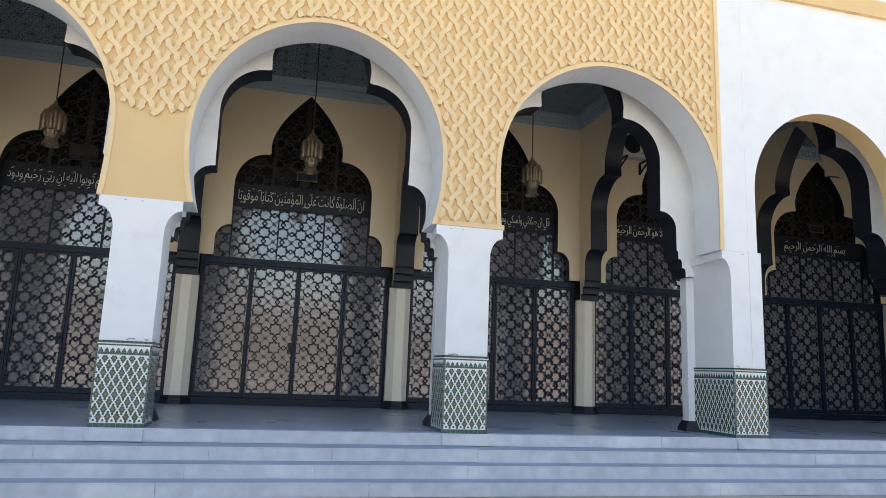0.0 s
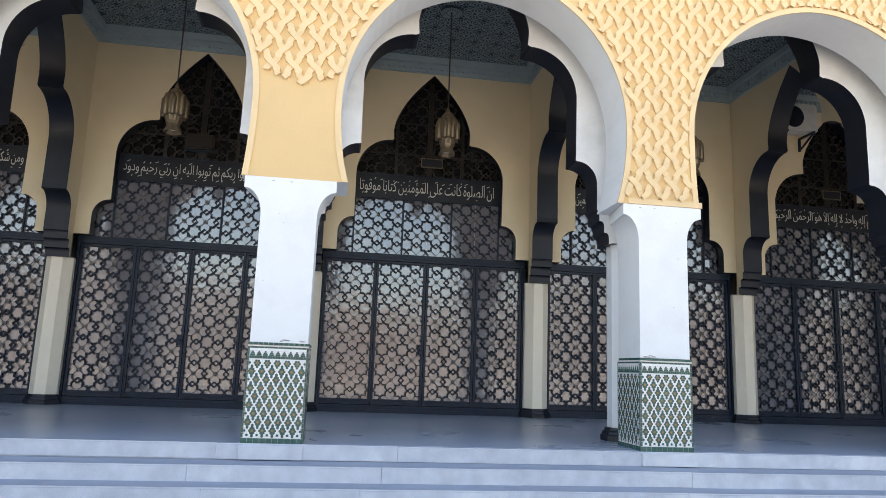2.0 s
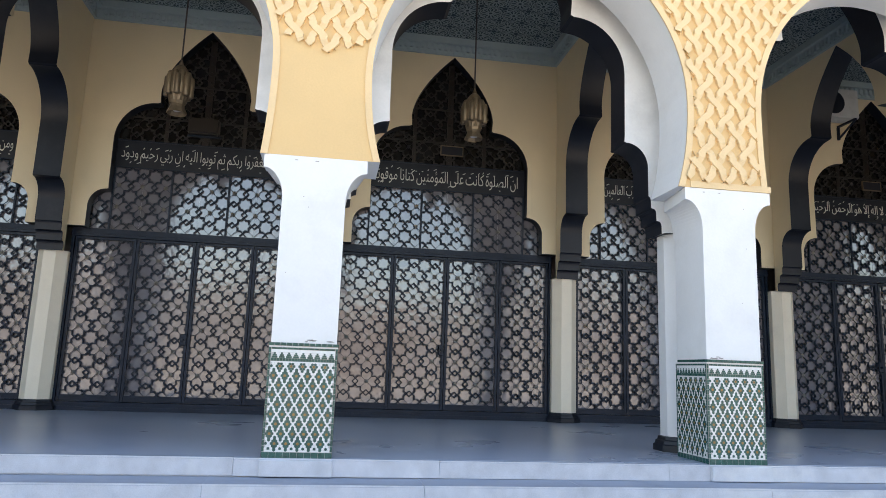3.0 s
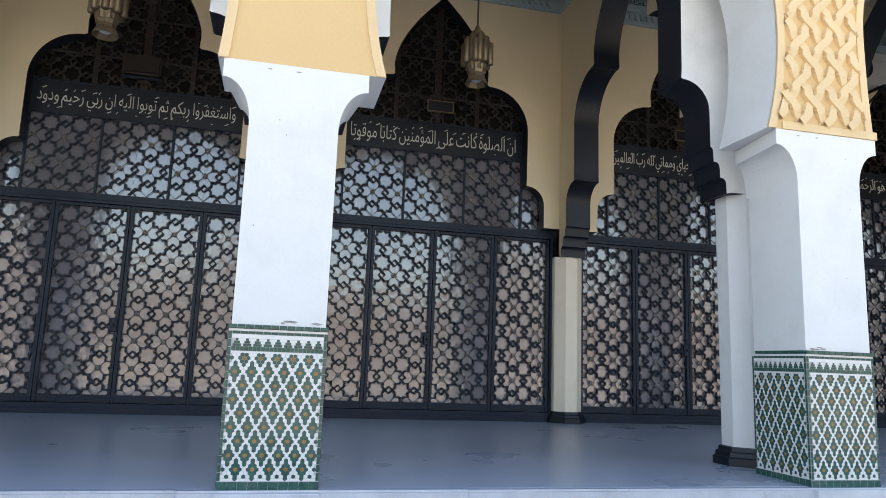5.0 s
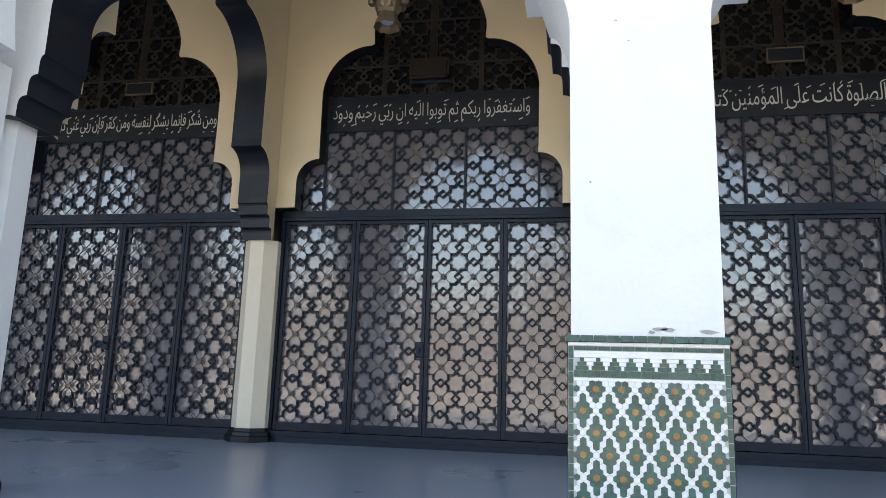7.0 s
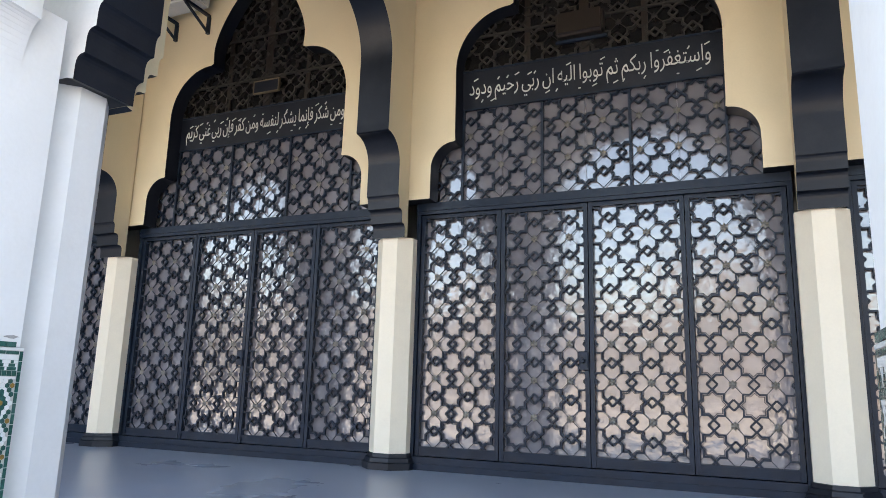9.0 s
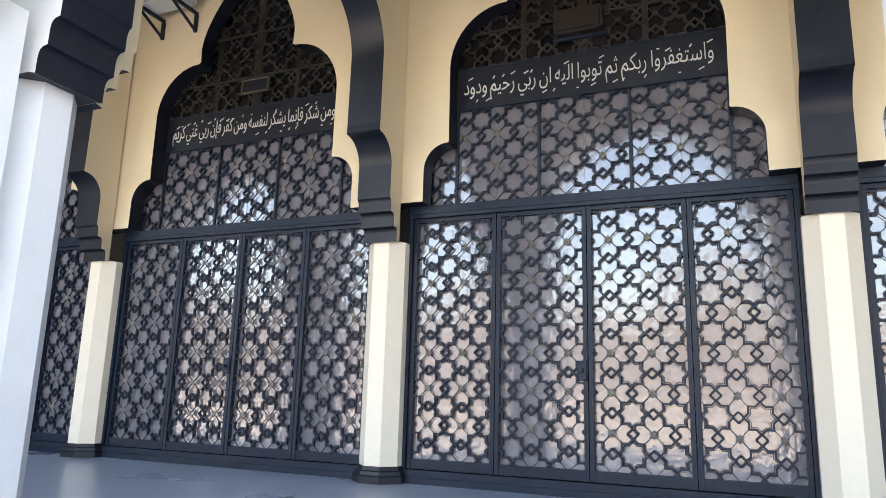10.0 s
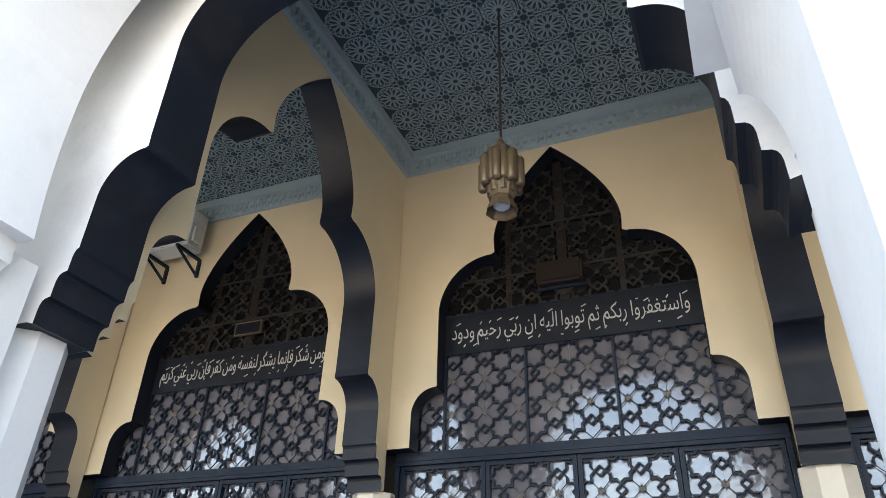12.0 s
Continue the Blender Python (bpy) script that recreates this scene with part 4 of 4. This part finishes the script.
def ribbon_mesh(sign):
    """One strand of the weave, highest where it passes over."""
    ts = [-0.93 + 1.86 * i / 22 for i in range(23)]
    bm = bmesh.new()
    rows = []
    for t in ts:
        x, z = SA * t + 0.0135 * math.sin(2 * math.pi * t), SB * t
        dx, dz = SA + 0.0135 * 2 * math.pi * math.cos(2 * math.pi * t), SB
        n = math.hypot(dx, dz)
        nx, nz = dz / n, -dx / n
        hw = 0.043 if abs(abs(t) - 0.40) < 0.10 else 0.036
        h = 0.033 if abs(t) < 0.62 else 0.033 - 0.019 * (abs(t) - 0.62) / 0.31
        rows.append([bm.verts.new((sign * (x + nx * w), y, z + nz * w)) for w, y in ((-hw, 0.004), (-hw + 0.004, -h), (hw - 0.004, -h), (hw, 0.004))])
    for p, q in zip(rows, rows[1:]):
        for i in range(3):
            bm.faces.new((p[i], p[i + 1], q[i + 1], q[i]))
    bm.faces.new(rows[0])
    bm.faces.new(rows[-1][::-1])
    me = bpy.data.meshes.new("ribbon")
    finished(bm).to_mesh(me)
    bm.free()
    me.materials.append(RIBBON)
    return me


RIBBONS = (ribbon_mesh(1), ribbon_mesh(-1))


def clear_of_arches(x, z, gap):
    if x > 7.02 - gap or z < Z_IMPOST + gap:
        return False
    if abs(x - X0) < 0.75 and z < 4.24 + gap + 0.35 * abs(x - X0):
        return False
    for xl, xr, fl, fr in ARCHES:
        c, h = (xl + xr) / 2, (xr - xl) / 2 + gap
        if z > 4.15:
            if ((x - c) / h) ** 2 + ((z - 4.15) / (1.72 + gap)) ** 2 < 1:
                return False
        else:
            s = min(1, (4.15 - z) / 0.88)
            if c - h + fl * s ** 2.2 < x < c + h - fr * s ** 2.2:
                return False
    return True


weave = structure(new("wall_relief"), "yellow plaster relief of woven ribbons over the arches", "relief")
rest_v, rest_f, single = [], [], 0
for n in range(0, 26):
    for mcol in range(-68, 66):
        if (mcol + n) % 2:
            continue
        x, z = 3.2 + mcol * SA, 3.36 + n * SB
        if not -9.3 < x < 7.1 or z > 7.7:
            continue
        which = n % 2
        me = RIBBONS[which]
        sg = 1 if which == 0 else -1
        ends = [clear_of_arches(x + sg * SA * t, z + SB * t, 0.085) for t in (-0.9, 0, 0.9)]
        if all(ends) and -1.6 < x < 4.6 and z < 5.9 and single < 300:
            ob = new("ribbon", me)
            ob.parent = weave
            ob.location = (x, Y_WALL, z)
            single += 1
        elif any(ends):
            base = len(rest_v)
            co = [(x + v.co.x, Y_WALL + v.co.y, z + v.co.z) for v in me.vertices]
            rest_v += co
            for p in me.polygons:
                cx = sum(co[i][0] for i in p.vertices) / len(p.vertices)
                cz = sum(co[i][2] for i in p.vertices) / len(p.vertices)
                if clear_of_arches(cx, cz, 0.07):
                    rest_f.append(tuple(base + i for i in p.vertices))
me = bpy.data.meshes.new("ribbons")
me.from_pydata(rest_v, [], rest_f)
me.materials.append(RIBBON)
rest = tagged(new("ribbons", me), kind="stuff")
rest.parent = weave
